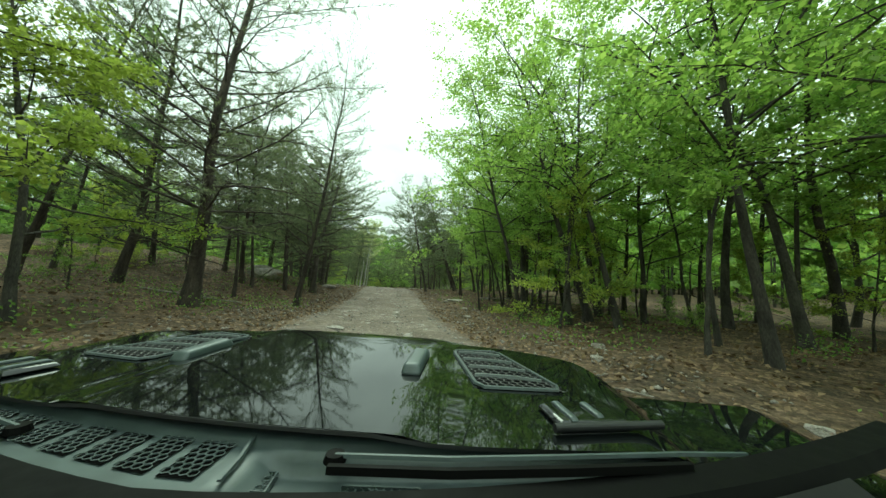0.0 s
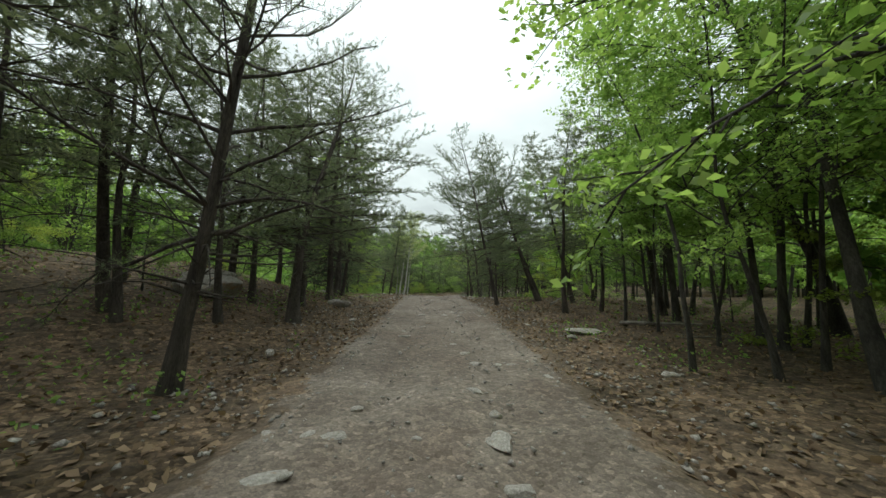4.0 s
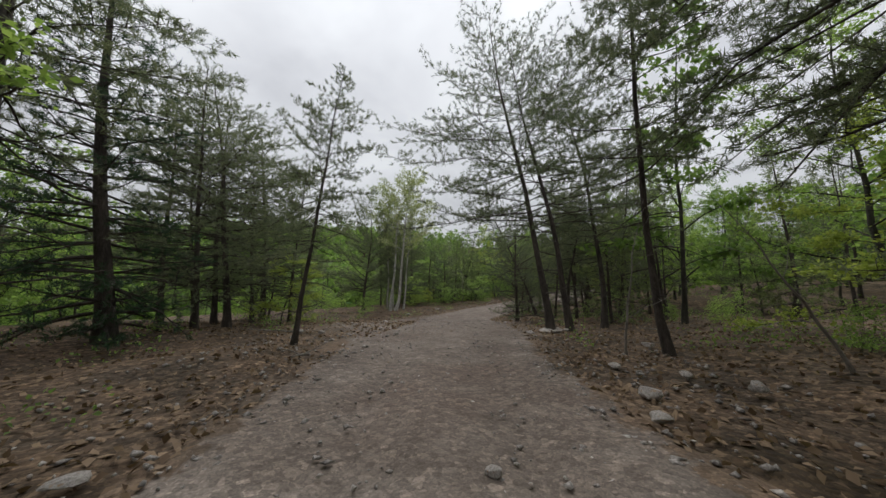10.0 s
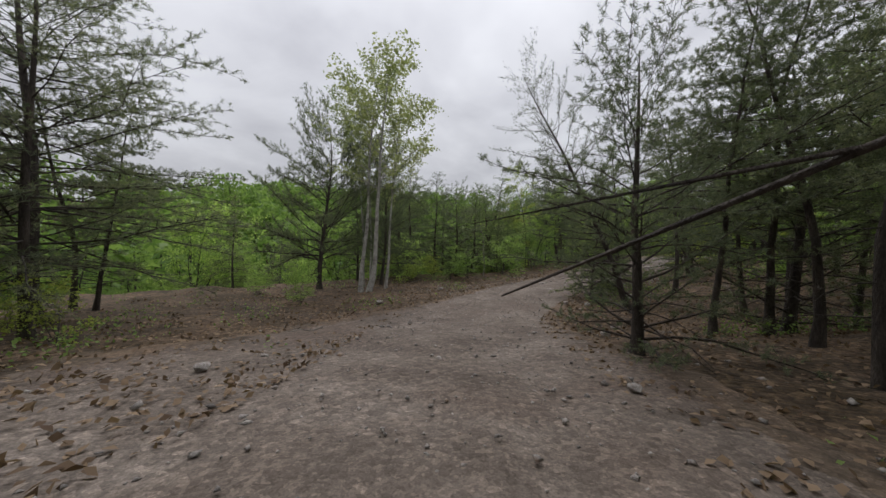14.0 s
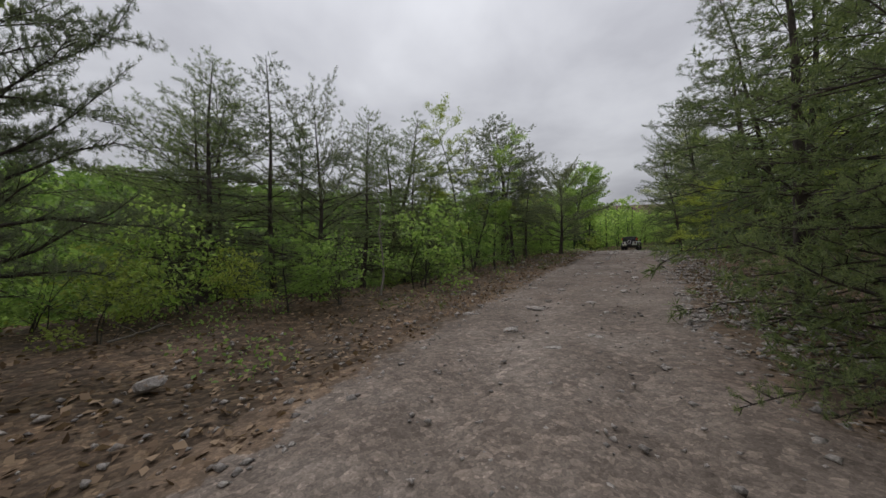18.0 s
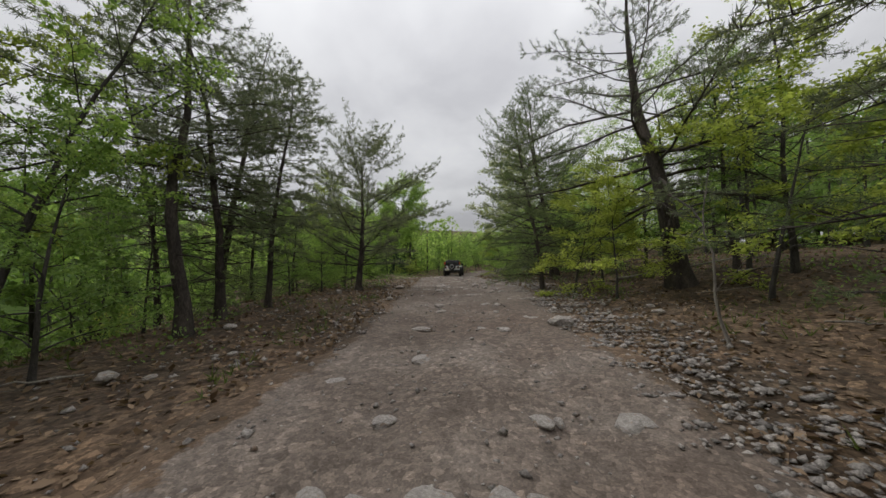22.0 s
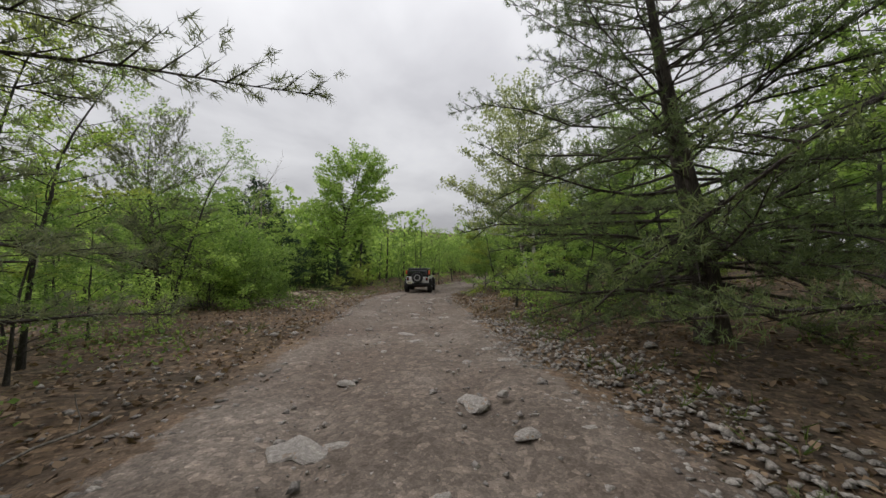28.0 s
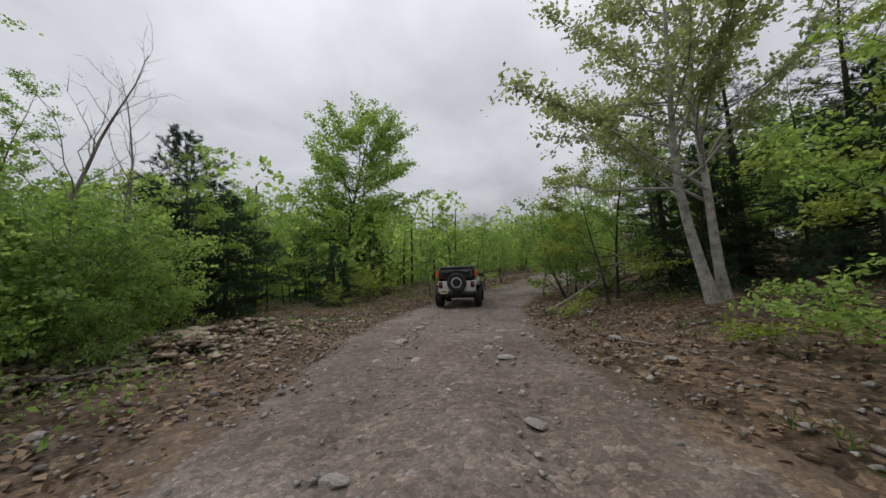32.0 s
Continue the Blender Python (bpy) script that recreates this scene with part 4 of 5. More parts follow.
plant("thicket", 4.5, 92.3, 3.6)
plant("thicket", 5.6, 91.0, 2.4)
plant("thicket", 6.7, 92.3, 1.5)
plant("thicket", 4.4, 95.2, 4.0)
plant("thicket", 6.0, 96.2, 4.0)
plant("thicket", 5.2, 98.4, 4.4)
plant("thicket", 6.9, 95.7, 2.0)
plant("thicket", 4.4, 90.8, 3.0)
plant("leaf", 3.7, 95.3, 6.2, lean=5, towards=0, girth=0.8)
plant("maple", 3.0, 94.6, 3.0)
plant("leaf", 4.6, 98.0, 4.8)
plant("dead", 5.0, 94.7, 7.0, lean=12, towards=0, girth=1.3)
plant("dead", 5.6, 95.4, 6.6, lean=9, towards=10, girth=1.1, turn=100)
plant("dark_pine", 6.7, 100.4, 7.3, girth=0.95, label="full dark green pine behind the heap of stones")
plant("dark_pine", 7.7, 101.8, 5.4, girth=1.1)
plant("dark_pine", 5.4, 101.6, 5.8)
plant("pole", 7.2, 98.8, 6.6, girth=1.0)
plant("maple", 8.5, 103.4, 6.0)
plant("near_leaf", 9.4, 104.6, 6.4, girth=0.8)
plant("near_leaf", 10.3, 105.6, 6.2, girth=0.8)
plant("maple", 9.4, 102.6, 2.6)
plant("dark_pine", 12.6, 103.4, 3.2)
plant("dark_pine", 11.6, 106.6, 4.2)
plant("leaf", 10.6, 105.5, 5.2)
plant("leaf", 11.8, 107.0, 5.0)
plant("birch", 19.0, 88.8, 10.8, lean=11, towards=111, girth=0.95)
plant("birch", 19.35, 88.7, 10.2, lean=8, towards=115, turn=130, girth=0.95)
plant("hemlock", 22.6, 91.4, 8.0, girth=1.1)
plant("hemlock", 23.0, 89.4, 8.5, girth=1.1)
plant("hemlock", 22.4, 87.2, 8.0, girth=1.1)
plant("dark_pine", 21.4, 89.9, 4.6)
plant("dark_pine", 21.2, 86.4, 4.8)
plant("yellow", 19.2, 91.8, 5.0)
plant("maple", 20.6, 92.4, 6.6)
plant("bush", 21.6, 95.4, 4.2)
plant("maple", 23.2, 96.3, 5.6)
plant("bush", 24.8, 96.9, 4.4)
plant("maple", 18.2, 83.5, 4.6)
plant("shrub", 12.6, 83.2, 1.9)
plant("maple", 13.9, 85.2, 4.4)
plant("maple", 16.4, 82.7, 5.2)
plant("maple", 13.8, 82.0, 3.6)
plant("yellow", 15.6, 84.8, 4.6)
plant("maple", 15.2, 84.0, 4.6)
plant("leaf", 26.0, 97.2, 6)
plant("snag", 21.4, 95.4, 4)
plant("leaf", 20.5, 101.6, 4.5)
plant("maple", 22.4, 103.0, 4.2)
plant("leaf", 25.5, 105.0, 5.5)
plant("maple", 18.4, 103.3, 3.4)

# ---------------- the depth of the wood ----------------
fill = random.Random(5)


def clear_of(x, y, room):
    return all((x - a) ** 2 + (y - b) ** 2 > room * room for a, b in PLANTED)


def sow(mix, count, s0, s1, d0, d1, low, high, room):
    """Scatters trees between two stations of the road and two distances from it."""
    tries = 0
    while count and tries < 4000:
        tries += 1
        i = fill.randrange(int(s0 * (len(LINE) - 1)), int(s1 * (len(LINE) - 1)))
        d = fill.uniform(d0, d1)
        x, y = LINE[i, 0] + TAN[i, 1] * d, LINE[i, 1] - TAN[i, 0] * d
        j, dd = station(x, y)
        if abs(dd[0]) < min(abs(d0), abs(d1)) - 0.3 or not clear_of(x, y, room):
            continue
        plant(fill.choice(mix), x, y, fill.uniform(low, high), lean=fill.uniform(0, 5), towards=fill.uniform(0, 360), girth=fill.uniform(0.85, 1.1))
        count -= 1


def share(y):
    """Share of the road's length at which it reaches y."""
    return float(np.argmax(LINE[:, 1] >= y)) / (len(LINE) - 1)


A0, A1, A2, A3, A4, A5 = share(0), share(24), share(46), share(60), share(84), 0.93
sow(("back_leaf", "back_leaf", "leaf"), 20, A0, A1, 8.5, 26, 8, 13, 1.5)
sow(("maple", "yellow", "maple"), 12, A0, A1, 5.8, 16, 2.5, 5, 1.1)
sow(("pole",), 26, A0, A1, 4.8, 17, 7, 10, 0.9)
sow(("pine", "back_pine"), 8, A0, A1, -15, -5.6, 9, 12, 1.6)
plant("near_leaf", 4.4, 17.4, 13.5, lean=12, towards=180, girth=1.05)
plant("near_leaf", 4.9, 24.4, 13, lean=9, towards=180, girth=1.05)
sow(("back_pine", "back_pine", "back_leaf"), 15, A0, A1, -26, -10, 8, 13, 1.6)
sow(("maple", "yellow"), 14, A0, A1, -16, -6, 2, 4.5, 1.2)
sow(("back_pine", "back_leaf"), 15, A1, A2, 7.5, 26, 8, 12, 1.6)
sow(("pine", "tier", "back_pine"), 5, A1, A2, -24, -13, 8, 11, 2.2)
sow(("back_pine", "bush", "back_leaf", "bush"), 20, A1, A2, -34, -17, 4, 9, 1.8)
sow(("young", "back_pine", "back_leaf"), 16, A2, A3, 7, 26, 6, 10, 1.6)
sow(("bush", "back_leaf", "bush", "maple"), 20, A2, share(55), -44, -20, 3.4, 6.0, 1.6)
sow(("bush", "back_leaf", "young", "back_pine"), 26, share(55), A3, -40, -14, 3.0, 6.5, 1.6)
sow(("back_pine", "back_leaf", "leaf", "maple"), 26, A3, A4, 8.5, 26, 6, 9.5, 1.6)
sow(("maple", "thicket", "shrub"), 9, A3, A4, -11, -7.4, 1.2, 2.0, 1.3)
sow(("young", "bush", "bush", "back_leaf"), 24, A3, A4, -26, -10, 3.2, 5.5, 1.6)
sow(("pole", "maple", "back_leaf", "young"), 30, A4, A5, 11, 26, 4.5, 7.5, 1.5)
sow(("bush", "maple", "back_leaf", "leaf"), 34, A4, A5, -28, -11.5, 4.0, 6.5, 1.5)
# unseen trees added behind the camera's start, for enclosure and the bonnet's reflection
sow(("back_leaf", "back_pine"), 7, share(-16), A0, 5.5, 16, 9, 13, 2.2)
sow(("back_pine", "back_leaf"), 7, share(-16), A0, -16, -5.5, 9, 13, 2.2)
sow(("leaf", "bush", "maple"), 18, share(88), A5, 6.8, 17, 5, 8, 1.5)
sow(("back_leaf", "back_leaf", "back_pine"), 22, share(80), 0.95, 14, 34, 6, 9, 1.8)
sow(("back_leaf", "bush"), 12, share(93), 0.95, -16, -6.5, 4, 7, 1.8)
sow(("shrub",), 24, A2, A5, -13, -4.9, 0.9, 2.4, 0.8)
sow(("maple", "shrub"), 14, A3, A4, -9, -5.2, 1.8, 3.4, 1.0)
sow(("shrub",), 14, A3, A5, 5.2, 14, 0.6, 1.4, 0.8)
sow(("shrub",), 12, A0, A2, 6.5, 18, 0.6, 1.6, 0.8)
sow(("shrub", "snag"), 10, A0, A2, -16, -6, 0.5, 1.5, 0.8)

# ---------------- far woods, litter, stones ----------------


def far_wood(name, spots, label, seed, mat, n=105, size=0.85):
    """Distant crowns on trunks, joined: many clumps of leaf blades."""
    rng = np.random.default_rng(seed)
    cen, wood = [], Wood()
    for x, y, z, h, slim in spots:
        wood.tube(np.array([(x, y, z - 0.3), (x + rng.normal(0, 0.2), y, z + h * 0.8)]), (0.13, 0.05), 4)
        u = rng.uniform(0.12, 1, n)
        w = slim * h * (np.sin(np.pi * np.clip(0.12 + 0.85 * u, 0, 1)) ** 0.6) * rng.uniform(0.3, 1.0, n) ** 0.6
        a = rng.uniform(0, 6.28, n)
        cen.append(np.stack([x + np.cos(a) * w, y + np.sin(a) * w, z + u * h], 1))
    v, f = leaf_quads(np.vstack(cen), rng, size, 0.4)
    root = new(name)
    tagged(root, label, "woods", kind="stuff")
    tagged(mesh_object("far_leaves", v, f, mat, root, shade=False), kind="stuff")
    tagged(mesh_object("far_trunks", *wood.data(), LEAF_BARK, root), kind="stuff")


def far_spots(count, seed, d0, d1, s0, s1, h0, h1):
    rng, out = random.Random(seed), []
    while len(out) < count:
        i = rng.randrange(int(s0 * (len(LINE) - 1)), int(s1 * (len(LINE) - 1)))
        d = rng.uniform(d0, d1)
        x, y = LINE[i, 0] + TAN[i, 1] * d, LINE[i, 1] - TAN[i, 0] * d
        if abs(station(x, y)[1][0]) < min(abs(d0), abs(d1)) - 1:
            continue
        out.append((x, y, land_at(x, y), rng.uniform(h0, h1), rng.uniform(0.22, 0.36)))
    return out


far_wood("far_woods", far_spots(760, 3, -110, -24, A0, 0.97, 6, 11) + far_spots(420, 6, -80, -27, A2, A4, 6, 11), "green hillside wood across the valley", 3, DEEP_LEAVES)
far_wood("far_woods", far_spots(330, 4, 24, 80, A0, 0.97, 7, 11), "wood behind the trees beside the track", 4, LEAVES)
ahead = []
rng_a = random.Random(8)
while len(ahead) < 330:
    x, y = rng_a.uniform(-20, 70), rng_a.uniform(104, 160)
    if abs(station(x, y)[1][0]) > 7:
        ahead.append((x, y, land_at(x, y), rng_a.uniform(3.5, 9.0), rng_a.uniform(0.25, 0.38)))
far_wood("far_woods", ahead, "wood beyond the last bend", 5, LEAVES, 260, 0.42)
ridge = []
while len(ridge) < 420:
    x, y = rng_a.uniform(-100, -22), rng_a.uniform(96, 185)
    if abs(x + 0.55 * y) < 75:
        ridge.append((x, y, land_at(x, y), rng_a.uniform(5.0, 8.5), rng_a.uniform(0.25, 0.4)))
far_wood("far_woods", ridge, "wooded ridge on the far side of the valley", 9, DEEP_LEAVES)

# dead leaves lying on the forest floor
rng = np.random.default_rng(12)


def strewn(n, d_of, s0=None, s1=0.93):
    """Random places along the road at distances that d_of gives."""
    s0 = share(-6) if s0 is None else s0
    i = rng.integers(int(s0 * (len(LINE) - 1)), int(s1 * (len(LINE) - 1)), n)
    d = d_of(n)
    j = rng.uniform(-0.5, 0.5, n)
    x = LINE[i, 0] + TAN[i, 1] * d + TAN[i, 0] * j
    y = LINE[i, 1] - TAN[i, 0] * d + TAN[i, 1] * j
    k, dd = station(x, y)
    z = land(x, y) + rough_land(x, y, dd)
    return x, y, z, dd


def either(lo, hi, power=1.0):
    return lambda n: (lo + (hi - lo) * rng.uniform(0, 1, n) ** power) * np.where(rng.uniform(0, 1, n) < 0.5, -1, 1)


x, y, z, dd = strewn(105000, either(2.2, 14, 1.35))
v, f = leaf_quads(np.stack([x, y, z + 0.02], 1), rng, 0.1, 1.4)
leaf_litter = mesh_object("leaf_litter", v, f, LITTER, shade=False)
tagged(leaf_litter, "dry brown oak leaves strewn over the forest floor", "leaf litter", kind="stuff")


def lumps(x, y, z, size, flat=0.6):
    """Many small broken stones, eight-sided, in one mesh."""
    n = len(x)
    base = np.array([(1, 0, 0), (-1, 0, 0), (0, 1, 0), (0, -1, 0), (0, 0, 1), (0, 0, -1)], float)
    tri = np.array([(0, 2, 4), (2, 1, 4), (1, 3, 4), (3, 0, 4), (2, 0, 5), (1, 2, 5), (3, 1, 5), (0, 3, 5)])
    p = base[None] * rng.uniform(0.55, 1.2, (n, 6, 1)) + rng.normal(0, 0.22, (n, 6, 3))
    p[:, :, 2] *= flat
    a = rng.uniform(0, 6.28, n)
    c, s = np.cos(a)[:, None], np.sin(a)[:, None]
    q = np.stack([p[..., 0] * c - p[..., 1] * s, p[..., 0] * s + p[..., 1] * c, p[..., 2]], -1) * size[:, None, None]
    q += np.stack([x, y, z], 1)[:, None, :]
    return q.reshape(-1, 3), (tri[None] + 6 * np.arange(n)[:, None, None]).reshape(-1, 3)


n = 12000
x, y, z, dd = strewn(n, lambda n: rng.normal(0, 1.5, n))
v, f = lumps(x, y, z + 0.02, 0.018 + 0.035 * rng.uniform(0, 1, n) ** 3)
gravel = mesh_object("gravel", v, f, STONE, shade=False)
tagged(gravel, "loose broken stone on the dirt track", "gravel", kind="stuff")
n = 16000
x, y, z, dd = strewn(n, either(1.8, 5.2, 1.6))
keep = (y < 40) | (y > 58) | (rng.uniform(0, 1, n) < 0.25)
x, y, z = x[keep], y[keep], z[keep]
v, f = lumps(x, y, z + 0.03, 0.02 + 0.052 * rng.uniform(0, 1, len(x)) ** 2.5)
verge_stones = mesh_object("verge_stones", v, f, STONE, shade=False)
tagged(verge_stones, "broken grey and tan stones along the verges", "stones", kind="stuff")

n = 7500
x, y, z, dd = strewn(n, lambda n: 1.7 + 2.4 * rng.beta(1.6, 2.4, n), share(61), share(85))
v, f = lumps(x, y, z + 0.02, 0.02 + 0.06 * rng.uniform(0, 1, n) ** 2.6, 0.5)
broken_stone = mesh_object("broken_stone", v, f, STONE, shade=False)
tagged(broken_stone, "band of pale broken stone along the track", "stones", kind="stuff")


def rock_mesh(seed):
    """A worn boulder with flat breaks."""
    r = random.Random(seed)
    bm = bmesh.new()
    bmesh.ops.create_icosphere(bm, subdivisions=2, radius=1)
    cuts = [(Vector((r.gauss(0, 1), r.gauss(0, 1), r.gauss(0, 0.8))).normalized(), r.uniform(0.45, 0.8)) for _ in range(7)]
    for v in bm.verts:
        for nrm, d in cuts:
            k = v.co.dot(nrm)
            if k > d:
                v.co -= nrm * (k - d)
        v.co += v.co.normalized() * noise.noise(v.co * 2.0 + Vector((seed, 0, 0))) * 0.12
        v.co.z *= 0.62
    me = bpy.data.meshes.new("rock")
    bm.to_mesh(me)
    bm.free()
    me.materials.append(STONE)
    return me


ROCKS = [rock_mesh(s) for s in range(6)]


def rock(x, y, size, turn=0.0, flat=1.0, label="weathered grey stone lying at the edge of the track", long=1.0):
    ob = new("rock", random.Random(int(x * 91 + y * 17)).choice(ROCKS))
    ob.matrix_basis = Matrix.Translation((x, y, land_at(x, y) + 0.05 + size * 0.22 * flat)) @ Matrix.Rotation(turn, 4, "Z") @ Matrix.Diagonal((size * long, size, size * flat, 1))
    tagged(ob, label, "rock", "roadside rocks")
    return ob


rr = random.Random(21)
for _ in range(110):
    i = rr.randrange(int(share(0) * len(LINE)), int(0.9 * len(LINE)))
    d = rr.choice((-1, 1)) * rr.uniform(2.3, 4.8) if rr.random() < 0.8 else rr.uniform(-2, 2)
    rock(LINE[i, 0] + TAN[i, 1] * d, LINE[i, 1] - TAN[i, 0] * d, rr.uniform(0.06, 0.17) if abs(d) > 2.2 else rr.uniform(0.05, 0.1), rr.uniform(0, 6), rr.uniform(0.6, 1))
rock(0.9, 21.9, 0.5, 0.4, 0.3, "flat tan slab of stone on the litter", 1.6)
rock(-11.0, 20.6, 0.9, 0.4, 0.9, "big grey outcrop stone on the wooded bank", 1.4)
rock(-12.2, 21.8, 0.8, 1.4, 0.9, "big grey outcrop stone on the wooded bank", 1.3)
rock(-8.6, 25.0, 0.42, 0.2, 0.7, "dark blocky stone on the bank", 1.3)
rock(-13.6, 33.5, 0.6, 0.8, 0.8, "mossy boulder among the pines", 1.3)
rock(-3.4, 42.0, 0.35, 0.3, 0.4, "flat grey stone at the edge of the track", 1.5)
rock(3.0, 71.0, 0.3, 1.3, 0.7)

# heaps of broken stone at the last bend
for hx, hy, n, w in ((7.2, 93.6, 1300, 1.6), (8.8, 95.7, 900, 1.4), (5.6, 92.0, 700, 1.2)):
    a, q = rng.uniform(0, 6.28, n), np.abs(rng.normal(0, 0.7, n)) * w
    x, y = hx + np.cos(a) * q * 1.5, hy + np.sin(a) * q
    h = 0.38 * np.exp(-(q / w * 1.4) ** 2) * rng.uniform(0.1, 1, n)
    v, f = lumps(x, y, land(x, y) + h, 0.035 + 0.12 * rng.uniform(0, 1, n) ** 2.5, 0.45)
    heap = mesh_object("stone_heap", v, f, TAN_STONE, shade=False)
    tagged(heap, "heap of broken tan and grey stone beside the track", "stone heap", "heaps of stone", kind="stuff")


for _ in range(70):
    i = rr.randrange(int(0.80 * len(LINE)), int(0.93 * len(LINE)))
    d, size = rr.uniform(-2.4, 2.4), 0.07 + 0.2 * rr.random() ** 2
    rock(LINE[i, 0] + TAN[i, 1] * d, LINE[i, 1] - TAN[i, 0] * d, size, rr.uniform(0, 6), 0.32, "flat broken stone set in the dirt of the track", rr.uniform(1.0, 1.8))
SLABS = [me.copy() for me in ROCKS[:4]]
for me in SLABS:
    me.materials.clear()
    me.materials.append(TAN_STONE)
for _ in range(64):
    a, q = rr.uniform(0, 6.28), rr.random() ** 0.7
    x, y = 7.7 + 2.9 * q * math.cos(a) + 0.5 * q * math.sin(a), 94.6 + 2.6 * q * math.sin(a)
    ob = new("rock", rr.choice(SLABS))
    size = 0.08 + 0.26 * rr.random() ** 2.5
    ob.matrix_basis = Matrix.Translation((x, y, land_at(x, y) + 0.3 * (1 - q) + 0.03)) @ Matrix.Rotation(rr.uniform(0, 6.28), 4, "Z") @ Matrix.Rotation(rr.gauss(0, 0.3), 4, "X") @ Matrix.Diagonal((size * rr.uniform(1, 1.7), size, size * rr.uniform(0.3, 0.65), 1))
    tagged(ob, "broken tan slab on the heap of stones", "stone", "slabs on the heap")


def fallen(name, a, b, r, label, material=DEAD_WOOD, twigs=4, lift=0.0):
    """A log or stick that lies on the ground."""
    g = np.random.default_rng(int(a[0] * 100 + a[1] * 10) + 5000)
    w = Wood()
    p = np.linspace(0, 1, 7)[:, None]
    line = np.array(a)[None] * (1 - p) + np.array(b)[None] * p + g.normal(0, 0.04, (7, 2))
    zz = land(line[:, 0], line[:, 1]) + r * 0.7 + 0.05 + lift * p[:, 0]
    pts = np.column_stack([line, zz])
    w.tube(pts, np.linspace(r, r * 0.45, 7), 7)
    for _ in range(twigs):
        i = g.integers(2, 6)
        w.tube(bent(pts[i], (g.normal(), g.normal(), abs(g.normal()) * 0.6), 0.3 + r * 6 * g.uniform(0.5, 1.2), 3, g, 0.2), np.linspace(r * 0.4, 0.004, 4), 4)
    ob = mesh_object(name, *w.data(), material)
    tagged(ob, label, "fallen branch", "fallen branches")


fallen("fallen_log", (16.9, 92.4), (20.4, 92.0), 0.06, "long bare log propped beside the bend", twigs=9, lift=1.3)
fallen("fallen_log", (2.6, 23.6), (4.6, 22.4), 0.07, "dead grey log on the litter", lift=0.2)
fallen("fallen_log", (9.2, 73.6), (12.2, 71.2), 0.06, "thin fallen trunk under the pines", twigs=6)
fallen("fallen_log", (-11.4, 12.4), (-7.8, 12.9), 0.06, "dead limb on the bank")
fallen("fallen_log", (1.4, 29.8), (2.6, 31.4), 0.06, "dead grey log on the litter", lift=0.4)
fallen("fallen_log", (3.4, 92.6), (6.0, 93.3), 0.07, "dead log beside the stone heap")
fallen("fallen_log", (6.2, 93.2), (8.2, 94.6), 0.03, "thin dead branch on the stone heap", twigs=5, lift=0.3)
fallen("fallen_log", (8.4, 96.4), (10.2, 96.2), 0.035, "thin dead branch on the stone heap", twigs=4, lift=0.25)
fallen("fallen_log", (5.0, 91.6), (7.4, 91.9), 0.03, "thin dead branch on the stone heap", twigs=5, lift=0.15)
fr = random.Random(31)
for _ in range(46):
    i = fr.randrange(int(share(0) * len(LINE)), int(0.9 * len(LINE)))
    d = fr.choice((-1, 1)) * fr.uniform(2.6, 8.5)
    x, y, a, ln = LINE[i, 0] + TAN[i, 1] * d, LINE[i, 1] - TAN[i, 0] * d, fr.uniform(0, 6.28), fr.uniform(0.5, 1.6)
    fallen("fallen_stick", (x, y), (x + math.cos(a) * ln, y + math.sin(a) * ln), fr.uniform(0.012, 0.03), "dry grey stick on the forest floor", twigs=3, lift=fr.uniform(0, 0.2))

# low green undergrowth on the bank and in the wood
n = 150000
x, y, z, dd = strewn(n, either(3.2, 15, 1.1))
keep = np.array([noise.noise(Vector((a * 0.45, b * 0.45, 8.0))) + (0.2 if d < 0 and b < 30 else 0.0) + (0.1 if b > 62 and d < 0 else 0.0) - (0.08 if b > 62 and d > 0 else 0.0) > 0.2 + 0.1 * (abs(d) < 4.2) for a, b, d in zip(x, y, dd)])
x, y, z = x[keep], y[keep], z[keep]
v, f = leaf_quads(np.stack([x, y, z + 0.05 + 0.42 * rng.uniform(0, 1, len(x)) ** 1.6], 1), rng, 0.07, 0.6)
undergrowth = mesh_object("undergrowth", v, f, DEEP_LEAVES, shade=False)
tagged(undergrowth, "low leafy green undergrowth on the forest floor", "undergrowth", kind="stuff")

# thin grass at the verges
n = 9000
x, y, z, dd = strewn(n, either(2.8, 9, 1.2), 0.55, 0.93)
keep = np.array([noise.noise(Vector((a * 0.4, b * 0.4, 2.0))) > 0.12 for a, b in zip(x, y)])
c = np.stack([x, y, z], 1)[keep]
v, f = needle_tufts(c, np.tile(np.array([[0, 0, 1.0]]), (len(c), 1)), rng, 5, 0.2, 0.02)
grass = mesh_object("grass", v, f, GRASS, shade=False)
tagged(grass, "thin tufts of green and straw grass", "grass", kind="stuff")

# flat stones bedded in the road, worn by wheels
bed_rng = random.Random(77)
for _ in range(290):
    near_y = bed_rng.choice((bed_rng.uniform(3, 30), bed_rng.uniform(60, 93), bed_rng.uniform(62, 94)))
    i = int(np.argmin(np.abs(LINE[:, 1] - near_y)))
    d = bed_rng.gauss(0, 1.15)
    x, y = LINE[i, 0] + TAN[i, 1] * d, LINE[i, 1] - TAN[i, 0] * d
    s = bed_rng.uniform(0.05, 0.15) if bed_rng.random() < 0.9 else bed_rng.uniform(0.15, 0.2)
    stone = new("stone", bed_rng.choice(ROCKS))
    stone.parent = road
    stone.matrix_basis = Matrix.Translation((x, y, land_at(x, y) - 0.005)) @ Matrix.Rotation(bed_rng.uniform(0, 6.3), 4, "Z") @ Matrix.Diagonal((s * bed_rng.uniform(1, 1.6), s, 0.06 + s * 0.2, 1))

